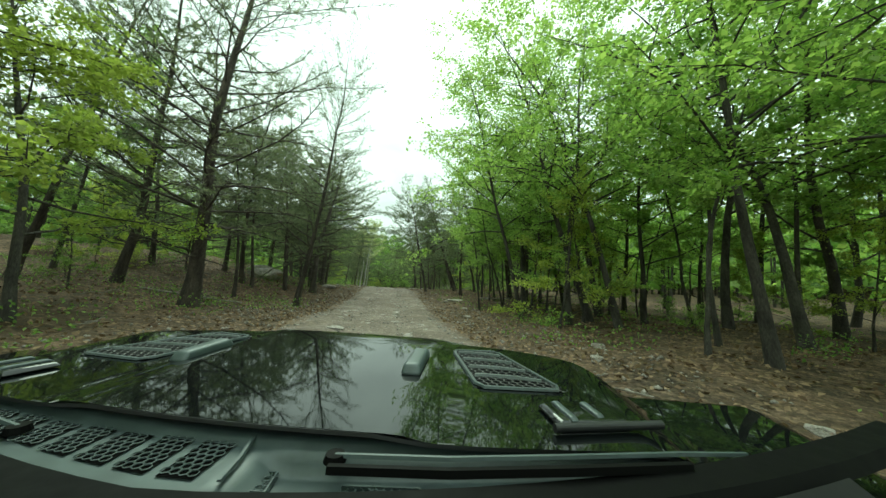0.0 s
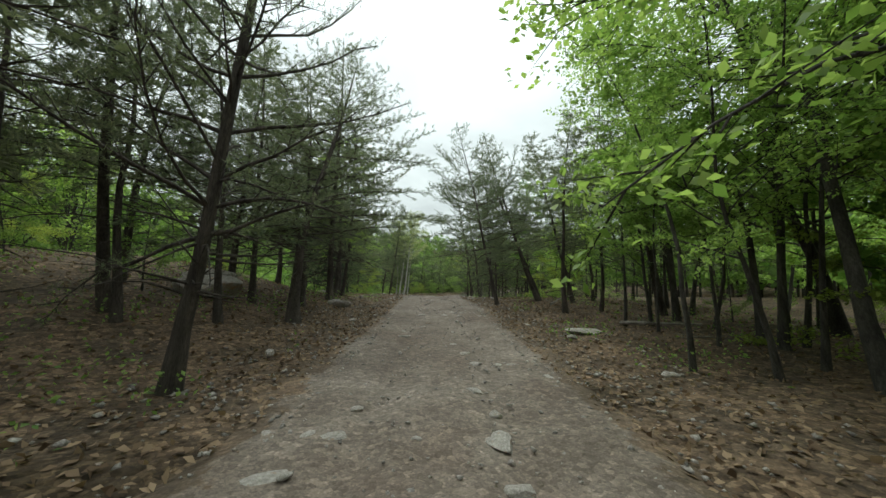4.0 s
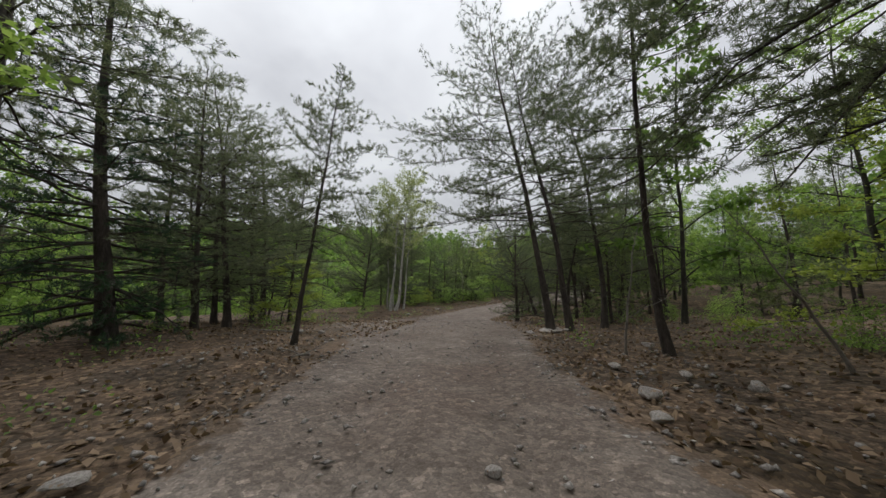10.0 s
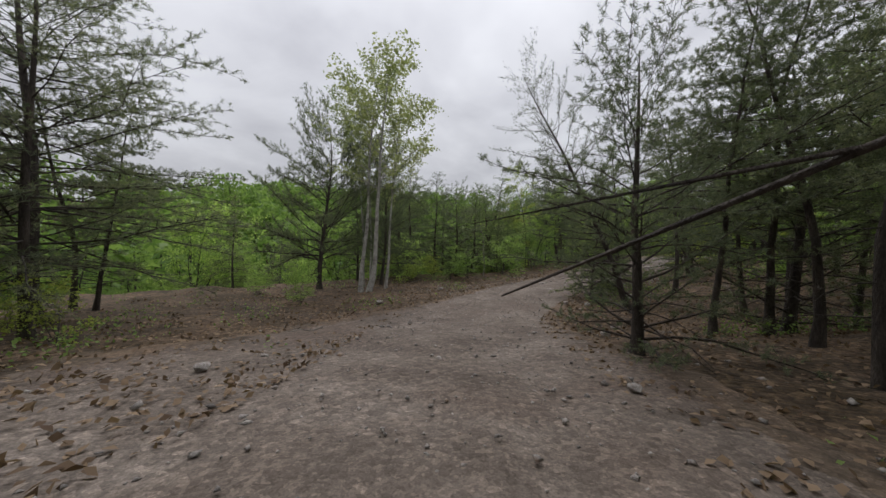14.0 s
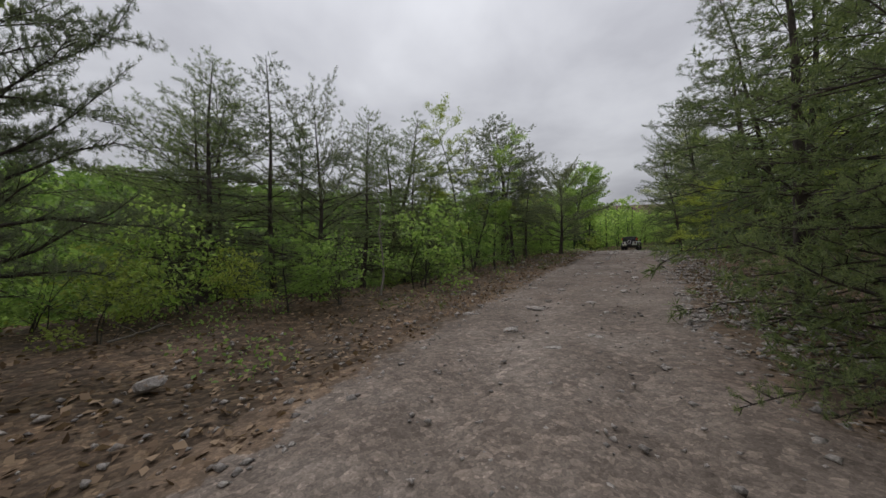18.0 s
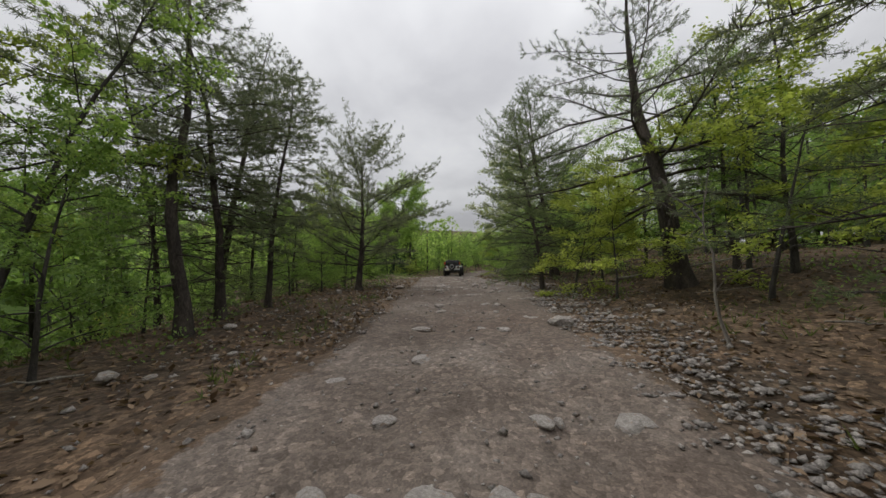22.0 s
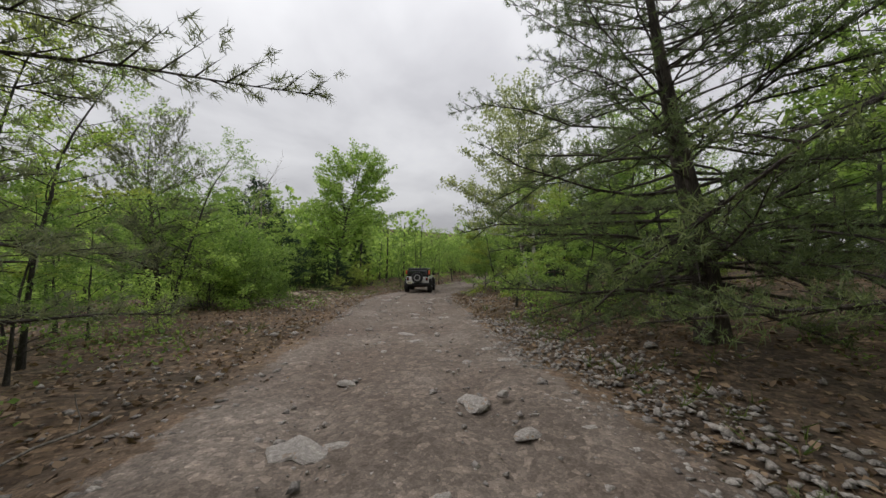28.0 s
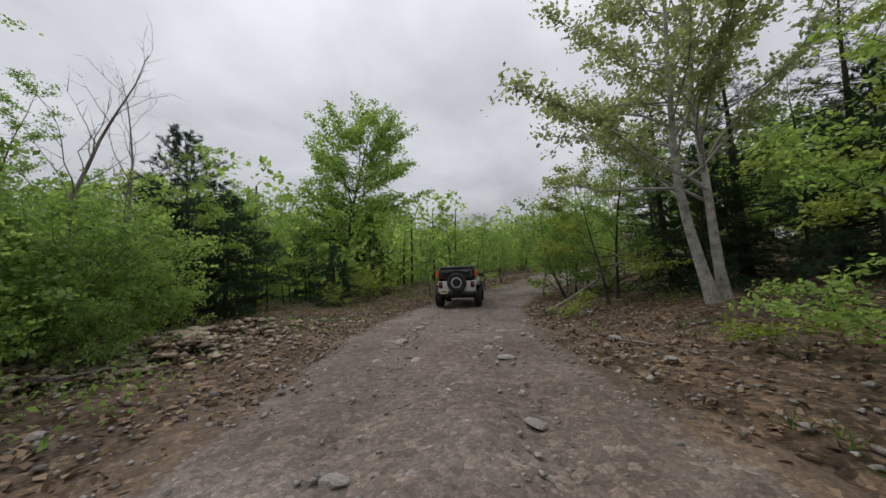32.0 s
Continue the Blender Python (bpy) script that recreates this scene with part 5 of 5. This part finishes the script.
# ---------------- vehicles ----------------
BLACK_PAINT = plain("black_car_paint", (0.004, 0.005, 0.005), 0.03, spec=0.5, grain=0.1)
WHITE_PAINT = plain("white_car_paint", (0.62, 0.62, 0.61), 0.3, coat=0.6, grain=0.05)
GREY_PLASTIC = plain("weathered_grey_plastic", (0.047, 0.061, 0.063), 0.42, grain=0.25, scale=14.0)
BLACK_PLASTIC = plain("black_plastic", (0.007, 0.007, 0.008), 0.45, grain=0.2)
RUBBER = plain("tyre_rubber", (0.018, 0.018, 0.018), 0.85, grain=0.3)
DARK_GLASS = plain("dark_window_glass", (0.012, 0.014, 0.015), 0.06, spec=0.8, grain=0.05)
RIM_METAL = plain("grey_alloy", (0.52, 0.52, 0.53), 0.35, metal=0.6)
RED_LENS = plain("red_lens", (0.42, 0.03, 0.02), 0.25)
ORANGE_RED = plain("orange_red_plastic", (0.70, 0.10, 0.04), 0.4)
SLAT_GREY = plain("pale_grey_plastic", (0.11, 0.125, 0.125), 0.35, grain=0.2)
# near-black colour that stands in for the shade behind open mesh
VENT_SHADE = plain("mesh_hole_shade", (0.002, 0.002, 0.002), 0.95, spec=0.03)
DULL_PLASTIC = plain("dull_dash_plastic", (0.008, 0.008, 0.008), 0.8, spec=0.2, grain=0.3, scale=40.0)
SEAL_BLACK = plain("seal_rubber", (0.0015, 0.0015, 0.0015), 0.6, spec=0.08)
PLATE = plain("pale_plate", (0.62, 0.60, 0.42), 0.5)


def part(name, bm, material, parent, label=""):
    me = bpy.data.meshes.new(name)
    bm.to_mesh(me)
    bm.free()
    me.materials.append(material)
    ob = new(name, me)
    ob.parent = parent
    if label:
        tagged(ob, label)
    return ob


def bm_box(c, s, bevel=0.02, taper=1.0, segments=2):
    """A box with rounded edges; taper narrows its top."""
    bm = bmesh.new()
    bmesh.ops.create_cube(bm, size=1)
    for v in bm.verts:
        k = taper if v.co.z > 0 else 1.0
        v.co = Vector((c[0] + v.co.x * s[0] * k, c[1] + v.co.y * s[1] * k, c[2] + v.co.z * s[2]))
    if bevel:
        bmesh.ops.bevel(bm, geom=bm.edges[:], offset=bevel, segments=segments, affect="EDGES", profile=0.6)
    for f in bm.faces:
        f.smooth = True
    return bm


def bm_wheel(r, w, inner, axis="X", lugs=0):
    """A ring with rounded shoulders, round the x or y axis; lugs make the tread."""
    prof = [(inner, -w * 0.42), (r * 0.9, -w * 0.5), (r * 0.975, -w * 0.42), (r, -w * 0.3), (r, w * 0.3), (r * 0.975, w * 0.42), (r * 0.9, w * 0.5), (inner, w * 0.42)]
    n = 40
    bm = bmesh.new()
    rings = []
    for i in range(n):
        a = 2 * math.pi * i / n
        ring = []
        for q, (rad, x) in enumerate(prof):
            rad = rad - (0.018 * (i % 2) if lugs and 2 <= q <= 5 else 0)
            p = (x, math.cos(a) * rad, math.sin(a) * rad) if axis == "X" else (math.cos(a) * rad, x, math.sin(a) * rad)
            ring.append(bm.verts.new(p))
        rings.append(ring)
    for i in range(n):
        for q in range(len(prof)):
            k = (q + 1) % len(prof)
            f = bm.faces.new((rings[i][q], rings[i][k], rings[(i + 1) % n][k], rings[(i + 1) % n][q]))
            f.smooth = True
    bmesh.ops.recalc_face_normals(bm, faces=bm.faces[:])
    return bm


def bm_rim(r, depth, axis="X", spokes=7):
    """A dished rim with spokes."""
    bm = bmesh.new()
    bmesh.ops.create_cone(bm, cap_ends=True, segments=28, radius1=r, radius2=r * 0.92, depth=depth * 0.4)
    for i in range(spokes):
        a = 2 * math.pi * i / spokes
        g = bmesh.ops.create_cube(bm, size=1)["verts"]
        for v in g:
            x, y, z = v.co.x * r * 0.75 + r * 0.45, v.co.y * r * 0.16, v.co.z * depth * 0.3 + depth * 0.3
            v.co = Vector((x * math.cos(a) - y * math.sin(a), x * math.sin(a) + y * math.cos(a), z))
    g = bmesh.ops.create_cone(bm, cap_ends=True, segments=16, radius1=r * 0.24, radius2=r * 0.18, depth=depth * 0.9)["verts"]
    for v in g:
        v.co.z += depth * 0.25
    turn = Matrix.Rotation(radians(90), 4, "Y") if axis == "X" else Matrix.Rotation(radians(90), 4, "X")
    bmesh.ops.transform(bm, matrix=turn, verts=bm.verts[:])
    return bm


def wheel(parent, x, y, z, r=0.42, w=0.27, flip=1):
    t = part("wheel", bm_wheel(r, w, r * 0.6, "X", 1), RUBBER, parent, "muddy off-road tyre")
    t.location = (x, y, z)
    rim = part("rim", bm_rim(r * 0.6, 0.12 * flip, "X"), RIM_METAL, t)
    rim.location = (0.05 * flip, 0, 0)
    return t


def honeycomb(corners, cell, bar, z=0.0, thick=0.006):
    """Hexagonal mesh inside a four-sided outline."""
    bm = bmesh.new()
    q = [Vector(c) for c in corners]

    def inside(p):
        s = []
        for i in range(4):
            a, b = q[i], q[(i + 1) % 4]
            s.append((b.x - a.x) * (p[1] - a.y) - (b.y - a.y) * (p[0] - a.x))
        return all(k >= 0 for k in s) or all(k <= 0 for k in s)
    lo = (min(c.x for c in q), min(c.y for c in q))
    hi = (max(c.x for c in q), max(c.y for c in q))
    row, y = 0, lo[1]
    while y <= hi[1]:
        x = lo[0] + (cell * 0.87 if row % 2 else 0)
        while x <= hi[0]:
            if inside((x, y)):
                rings = []
                for rad, zz in ((cell, z), (cell - bar, z + thick), (cell - bar, z - thick)):
                    rings.append([bm.verts.new((x + rad * math.sin(k * math.pi / 3), y + rad * math.cos(k * math.pi / 3), zz)) for k in range(6)])
                for k in range(6):
                    j = (k + 1) % 6
                    bm.faces.new((rings[0][k], rings[0][j], rings[1][j], rings[1][k]))
                    bm.faces.new((rings[1][k], rings[1][j], rings[2][j], rings[2][k]))
            x += cell * 1.74
        y += cell * 1.5
        row += 1
    return bm


def bm_strip(fn, nu, nv, u0, u1, v0, v1):
    """A curved panel z = fn(u, v)."""
    bm = bmesh.new()
    g = [[bm.verts.new(fn(u0 + (u1 - u0) * i / (nu - 1), v0 + (v1 - v0) * j / (nv - 1))) for j in range(nv)] for i in range(nu)]
    for i in range(nu - 1):
        for j in range(nv - 1):
            f = bm.faces.new((g[i][j], g[i + 1][j], g[i + 1][j + 1], g[i][j + 1]))
            f.smooth = True
    return bm


def bm_bar(pts, w, h, close=False):
    """A bar of oblong section along a line."""
    bm = bmesh.new()
    rings = []
    n = len(pts)
    for i, p in enumerate(pts):
        a, b = Vector(pts[max(0, i - 1)]), Vector(pts[min(n - 1, i + 1)])
        if close:
            a, b = Vector(pts[i - 1]), Vector(pts[(i + 1) % n])
        d = (b - a).normalized()
        s = d.cross(Vector((0, 0, 1))).normalized() * w * 0.5
        rings.append([bm.verts.new(Vector(p) + s * k + Vector((0, 0, h * m))) for k, m in ((-1, 0), (-0.6, 1), (0.6, 1), (1, 0))])
    for i in range(n if close else n - 1):
        j = (i + 1) % n
        for k in range(3):
            f = bm.faces.new((rings[i][k], rings[j][k], rings[j][k + 1], rings[i][k + 1]))
    if not close:
        bm.faces.new(rings[0])
        bm.faces.new(rings[-1][::-1])
    return bm


def dark_car():
    """Front of the black off-road car: bonnet, vents, cowl, wipers, wings, wheels."""
    root = new("off_road_car")
    tagged(root, "black off-road car with vented bonnet standing on the track", "car")
    k = 0.84
    place = pose(0, 0, 1.5, 2.3, -0.6, -5.4) @ Matrix.Diagonal((k, k, k, 1)) @ Matrix.Translation((-0.4775, 0, -0.33))
    root.matrix_basis = place

    def half(v):
        """Half the bonnet's width, narrowing to its rounded nose."""
        return float(np.interp(v, (0.6, 0.85, 1.0, 1.1, 1.2, 1.28, 1.35, 1.40, 1.44, 1.465), (1.08, 1.07, 1.01, 0.95, 0.87, 0.77, 0.63, 0.47, 0.28, 0.0)))

    def skin(u, v):
        a = abs(u)
        z = 0.014 * (1 - smooth(0.34, 0.42, a)) - 0.10 * smooth(0.82, 1.08, a) - 0.35 * max(0, v - 1.25) ** 2
        return Vector((u, v, float(z)))

    def rear(u):
        return 0.598 + 0.12 * (u - 0.05) ** 2

    def panel(s, t):
        v = rear(s) + (1.46 - rear(s)) * t
        return skin(s * half(v), v)
    hood = part("bonnet", bm_strip(panel, 61, 40, -1.0, 1.0, 0.0, 1.0), BLACK_PAINT, root, "glossy black bonnet that mirrors the sky")
    part("bonnet_lip", bm_bar([(u * 0.1, rear(u * 0.1), skin(u * 0.1, 0.63).z - 0.008) for u in range(-10, 11)], 0.008, 0.007), BLACK_PLASTIC, hood)
    for s in (-1, 1):
        q = [(s * 0.41, 1.26), (s * 0.57, 1.28), (s * 0.73, 0.925), (s * 0.50, 0.905)]
        rim = []
        for i in range(4):
            p0, p1 = Vector(q[i]), Vector(q[(i + 1) % 4])
            for m in range(5):
                p = p0.lerp(p1, 0.08 + 0.84 * m / 4)
                rim.append((p.x, p.y, skin(p.x, p.y).z + 0.002))
        vent = part("bonnet_vent", bm_bar(rim, 0.013, 0.006, True), GREY_PLASTIC, hood, "black plastic bonnet vent with slats")
        # the vent is closed: a black sheet paints the shade of its holes
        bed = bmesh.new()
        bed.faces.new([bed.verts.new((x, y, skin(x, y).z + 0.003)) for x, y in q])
        part("vent_shade_sheet", bed, VENT_SHADE, vent)
        part("vent_mesh", honeycomb([(x, y, 0) for x, y in q], 0.0135, 0.0024, skin(0.5, 1.1).z + 0.0055, 0.001), BLACK_PLASTIC, vent)
        for n in range(4):
            t = 0.16 + 0.22 * n
            a = Vector((q[0][0] + (q[3][0] - q[0][0]) * t, q[0][1] + (q[3][1] - q[0][1]) * t, 0))
            b = Vector((q[1][0] + (q[2][0] - q[1][0]) * t, q[1][1] + (q[2][1] - q[1][1]) * t, 0))
            pts = []
            for m in range(7):
                p = a.lerp(b, 0.04 + 0.86 * m / 6)
                pts.append((p.x, p.y + 0.03 * (1 - (m / 6) ** 2) - 0.012, skin(p.x, p.y).z + 0.006))
            part("slat", bm_bar(pts, 0.010, 0.007), SLAT_GREY, vent)
    for x, y in ((-0.40, 1.02), (0.31, 1.03)):
        b = part("bonnet_bumper", bm_box((0, 0, 0.013), (0.06, 0.22, 0.03), 0.012, 0.8, 3), GREY_PLASTIC, hood, "grey rubber bonnet rest")
        b.location = (x, y, skin(x, y).z)
    for s in (-1, 1):
        h = part("bonnet_hinge", bm_box((0, 0.035, 0.004), (0.17, 0.11, 0.012), 0.005, 0.85), BLACK_PAINT, hood, "black bonnet hinge")
        h.matrix_basis = Matrix.Translation((s * 0.74, 0.745, skin(0.74, 0.75).z + 0.006)) @ Matrix.Rotation(radians(s * 14), 4, "Z")
        part("hinge_rib", bm_box((-s * 0.045, 0.035, 0.012), (0.018, 0.10, 0.007), 0.003, 0.8), GREY_PLASTIC, h)
        part("hinge_rib", bm_box((s * 0.02, 0.035, 0.012), (0.018, 0.08, 0.007), 0.003, 0.8), GREY_PLASTIC, h)
        bm = bmesh.new()
        bmesh.ops.create_cone(bm, cap_ends=True, segments=14, radius1=0.009, radius2=0.009, depth=0.24, matrix=Matrix.Rotation(radians(90), 4, "Y"))
        pin = part("hinge_pin", bm, BLACK_PLASTIC, h)
        pin.location = (s * 0.02, -0.03, 0.006)

    # cowl: grey moulded panel between bonnet and windscreen
    def seal(u):
        """Foot of the windscreen, bowed forward at the sides."""
        d = u - 0.02
        return 0.432 + (0.10 * d + 0.16 * d * d if d > 0 else -0.06 * d + 0.2 * d * d)

    def cowl_skin(u, t):
        v = seal(u) + (rear(u) + 0.09 - seal(u)) * t
        lip = 0.012 * float(smooth(0.62, 0.68, t))
        tray = 0.035 * float(smooth(0.10, 0.15, u) * (1 - smooth(0.80, 0.90, u)) * smooth(0.1, 0.18, t) * (1 - smooth(0.5, 0.6, t)))
        return Vector((u, v, -0.026 + lip - tray - 0.09 * float(smooth(0.8, 1.05, abs(u)))))
    cowl = part("cowl", bm_strip(cowl_skin, 90, 30, -1.02, 1.05, 0.0, 1.0), GREY_PLASTIC, root, "weathered grey plastic cowl")
    for n in range(8):
        x = -0.012 - 0.085 * n
        q = [(x, rear(x) - 0.012), (x + 0.062, rear(x + 0.062) - 0.012), (x + 0.064, seal(x + 0.064) + 0.052), (x + 0.002, seal(x) + 0.052)]
        # shade inside the grille, painted as a black sheet just above the cowl
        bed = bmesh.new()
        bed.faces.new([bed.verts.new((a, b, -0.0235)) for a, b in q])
        g = part("cowl_grille", bed, VENT_SHADE, cowl, "air grille with honeycomb mesh over a sheet coloured as shade")
        part("grille_mesh", honeycomb([(a, b, 0) for a, b in q], 0.0092, 0.0015, -0.0215, 0.001), GREY_PLASTIC, g)
    for q in ([(0.120, 0.562), (0.146, 0.565), (0.156, 0.516), (0.126, 0.514)], [(0.27, 0.55), (0.40, 0.565), (0.42, 0.53), (0.28, 0.51)]):
        g = part("cowl_grille", bm_bar([(a, b, -0.058) for a, b in q], 0.006, 0.010, True), GREY_PLASTIC, cowl)
        part("grille_mesh", honeycomb([(a, b, 0) for a, b in q], 0.0075, 0.0016, -0.05, 0.001), GREY_PLASTIC, g)
    part("cowl_rib", bm_bar([(0.075, 0.60, -0.014), (0.092, 0.54, -0.018), (0.10, 0.485, -0.02)], 0.008, 0.004), GREY_PLASTIC, cowl)
    part("windscreen_seal", bm_bar([(u * 0.1, seal(u * 0.1) - 0.022, -0.03) for u in range(-13, 16)], 0.10, 0.02), SEAL_BLACK, root, "black rubber windscreen seal")
    part("dashboard_edge", bm_strip(lambda u, t: Vector((u, seal(u) - 0.085 - 0.09 * t, -0.015 - 0.02 * t)), 41, 4, -1.0, 1.15, 0.0, 1.0), DULL_PLASTIC, root, "dull grey edge of the dashboard")
    for pts, px, py in (([(0.25, 0.565, -0.012), (0.45, 0.568, 0.0), (0.65, 0.602, 0.004), (0.87, 0.664, -0.004), (1.04, 0.739, -0.03)], 0.25, 0.565), ([(-0.36, 0.55, -0.012), (-0.46, 0.56, 0.0), (-0.62, 0.60, 0.0), (-0.85, 0.67, -0.02)], -0.36, 0.55)):
        w = part("wiper", bm_bar(pts, 0.009, 0.006), GREY_PLASTIC, root, "black windscreen wiper arm")
        bm = bmesh.new()
        bmesh.ops.create_cone(bm, cap_ends=True, segments=16, radius1=0.02, radius2=0.016, depth=0.012)
        piv = part("wiper_pivot", bm, SEAL_BLACK, w)
        piv.location = (px, py, -0.012)
        part("wiper_blade", bm_bar([(x, y - 0.03, z - 0.008) for x, y, z in pts[:-1]], 0.016, 0.012), SEAL_BLACK, w)
    for s in (-1, 1):
        part("wing", bm_box((s * 1.22, 0.86, -0.20), (0.58, 1.0, 0.16), 0.05, 0.9), BLACK_PAINT, root, "black front wing")
        part("side_panel", bm_box((s * 0.97, 0.86, -0.36), (0.05, 0.75, 0.48), 0.015), BLACK_PAINT, root)
        wheel(root, s * 1.0, 1.02, -1.0, 0.5, 0.32, flip=s)
    part("front_panel", bm_box((0, 1.28, -0.38), (1.5, 0.06, 0.5), 0.02), BLACK_PAINT, root)
    part("front_bumper", bm_box((0, 1.52, -0.80), (1.9, 0.18, 0.22), 0.05), BLACK_PLASTIC, root)
    part("chassis", bm_box((0, 1.0, -0.80), (1.0, 1.2, 0.16), 0.02), BLACK_PLASTIC, root)
    part("axle", bm_box((0, 1.02, -1.0), (1.8, 0.12, 0.12), 0.03), BLACK_PLASTIC, root)
    return root


def white_car():
    """The off-road car ahead: white body, black roof, spare wheel on the tailgate."""
    root = new("off_road_car")
    tagged(root, "white off-road car with black roof and spare wheel", "car")
    root.matrix_basis = pose(16.1, 96.4, land_at(16.1, 96.4) + 0.04, 0, 0, -38)
    body = part("body", bm_box((0, 2.05, 0.89), (1.58, 3.9, 0.46), 0.05, 0.985), WHITE_PAINT, root, "white painted lower body")
    part("tailgate", bm_box((0.0, 0.085, 0.90), (1.16, 0.05, 0.42), 0.015), WHITE_PAINT, root, "white tailgate")
    part("bonnet", bm_box((0, 3.45, 1.13), (1.45, 1.2, 0.10), 0.04, 0.95), WHITE_PAINT, root)
    part("cabin", bm_box((0, 1.42, 1.36), (1.50, 2.55, 0.58), 0.05, 0.93), BLACK_PAINT, root, "black hard top cabin")
    part("roof", bm_box((0, 1.40, 1.68), (1.42, 2.5, 0.09), 0.035, 0.97), BLACK_PLASTIC, root, "black roof")
    part("rear_window", bm_box((0, 0.118, 1.40), (1.20, 0.02, 0.36), 0.008, 0.95), DARK_GLASS, root, "dark rear window")
    for s in (-1, 1):
        part("side_window", bm_box((s * 0.738, 0.8, 1.41), (0.02, 0.95, 0.32), 0.008), DARK_GLASS, root)
        part("side_window", bm_box((s * 0.738, 1.95, 1.41), (0.02, 0.85, 0.32), 0.008), DARK_GLASS, root)
        lamp = part("tail_light", bm_box((s * 0.66, 0.085, 0.97), (0.17, 0.06, 0.25), 0.02), BLACK_PLASTIC, root, "square tail light in a dark housing")
        part("lens", bm_box((s * 0.66, 0.05, 0.99), (0.06, 0.02, 0.09), 0.008), RED_LENS, lamp)
        part("red_can", bm_box((s * 0.80, 0.30, 1.42), (0.11, 0.17, 0.27), 0.02), ORANGE_RED, root, "orange red canister strapped to the side")
        part("strap", bm_box((s * 0.75, 0.30, 1.42), (0.06, 0.05, 0.34), 0.006), BLACK_PLASTIC, root)
        for y in (0.78, 3.25):
            part("wheel_flare", bm_box((s * 0.83, y, 0.93), (0.24, 1.0, 0.10), 0.035, 0.92), BLACK_PLASTIC, root, "black wheel flare")
            wheel(root, s * 0.82, y, 0.44, 0.44, 0.31, flip=s)
        mir = part("wing_mirror", bm_box((s * 0.93, 2.55, 1.28), (0.2, 0.1, 0.18), 0.03), BLACK_PLASTIC, root)
        part("side_step", bm_box((s * 0.80, 2.0, 0.50), (0.10, 1.5, 0.06), 0.02), BLACK_PLASTIC, root)
    spare = part("spare_wheel", bm_wheel(0.40, 0.26, 0.2, "Y", 1), RUBBER, root, "black spare wheel on the tailgate")
    spare.location = (0.03, -0.12, 1.06)
    ring = bmesh.new()
    bmesh.ops.create_cone(ring, cap_ends=True, segments=32, radius1=0.235, radius2=0.21, depth=0.04)
    bmesh.ops.transform(ring, matrix=Matrix.Rotation(radians(90), 4, "X"), verts=ring.verts[:])
    rim = part("rim", ring, RIM_METAL, spare, "pale alloy rim")
    rim.location = (0, -0.11, 0)
    star = part("spokes", bm_rim(0.17, 0.08, "Y", 5), BLACK_PLASTIC, spare, "black spokes")
    star.location = (0, -0.125, 0)
    part("rear_bumper", bm_box((0, 0.02, 0.60), (1.62, 0.2, 0.18), 0.05), BLACK_PLASTIC, root, "black steel rear bumper")
    plate = part("number_plate", bm_box((-0.52, -0.09, 0.70), (0.31, 0.015, 0.16), 0.005), PLATE, root, "pale number plate")
    part("plate_bar", bm_box((-0.52, -0.1, 0.70), (0.22, 0.006, 0.05), 0.002), BLACK_PLASTIC, plate)
    part("axle", bm_box((0, 0.78, 0.42), (1.4, 0.12, 0.12), 0.03), BLACK_PLASTIC, root)
    part("underbody", bm_box((0, 2.0, 0.52), (1.2, 3.5, 0.14), 0.03), BLACK_PLASTIC, root)
    part("windscreen", bm_box((0, 2.74, 1.38), (1.36, 0.04, 0.42), 0.01, 0.94), DARK_GLASS, root)
    return root


dark_car()
white_car()
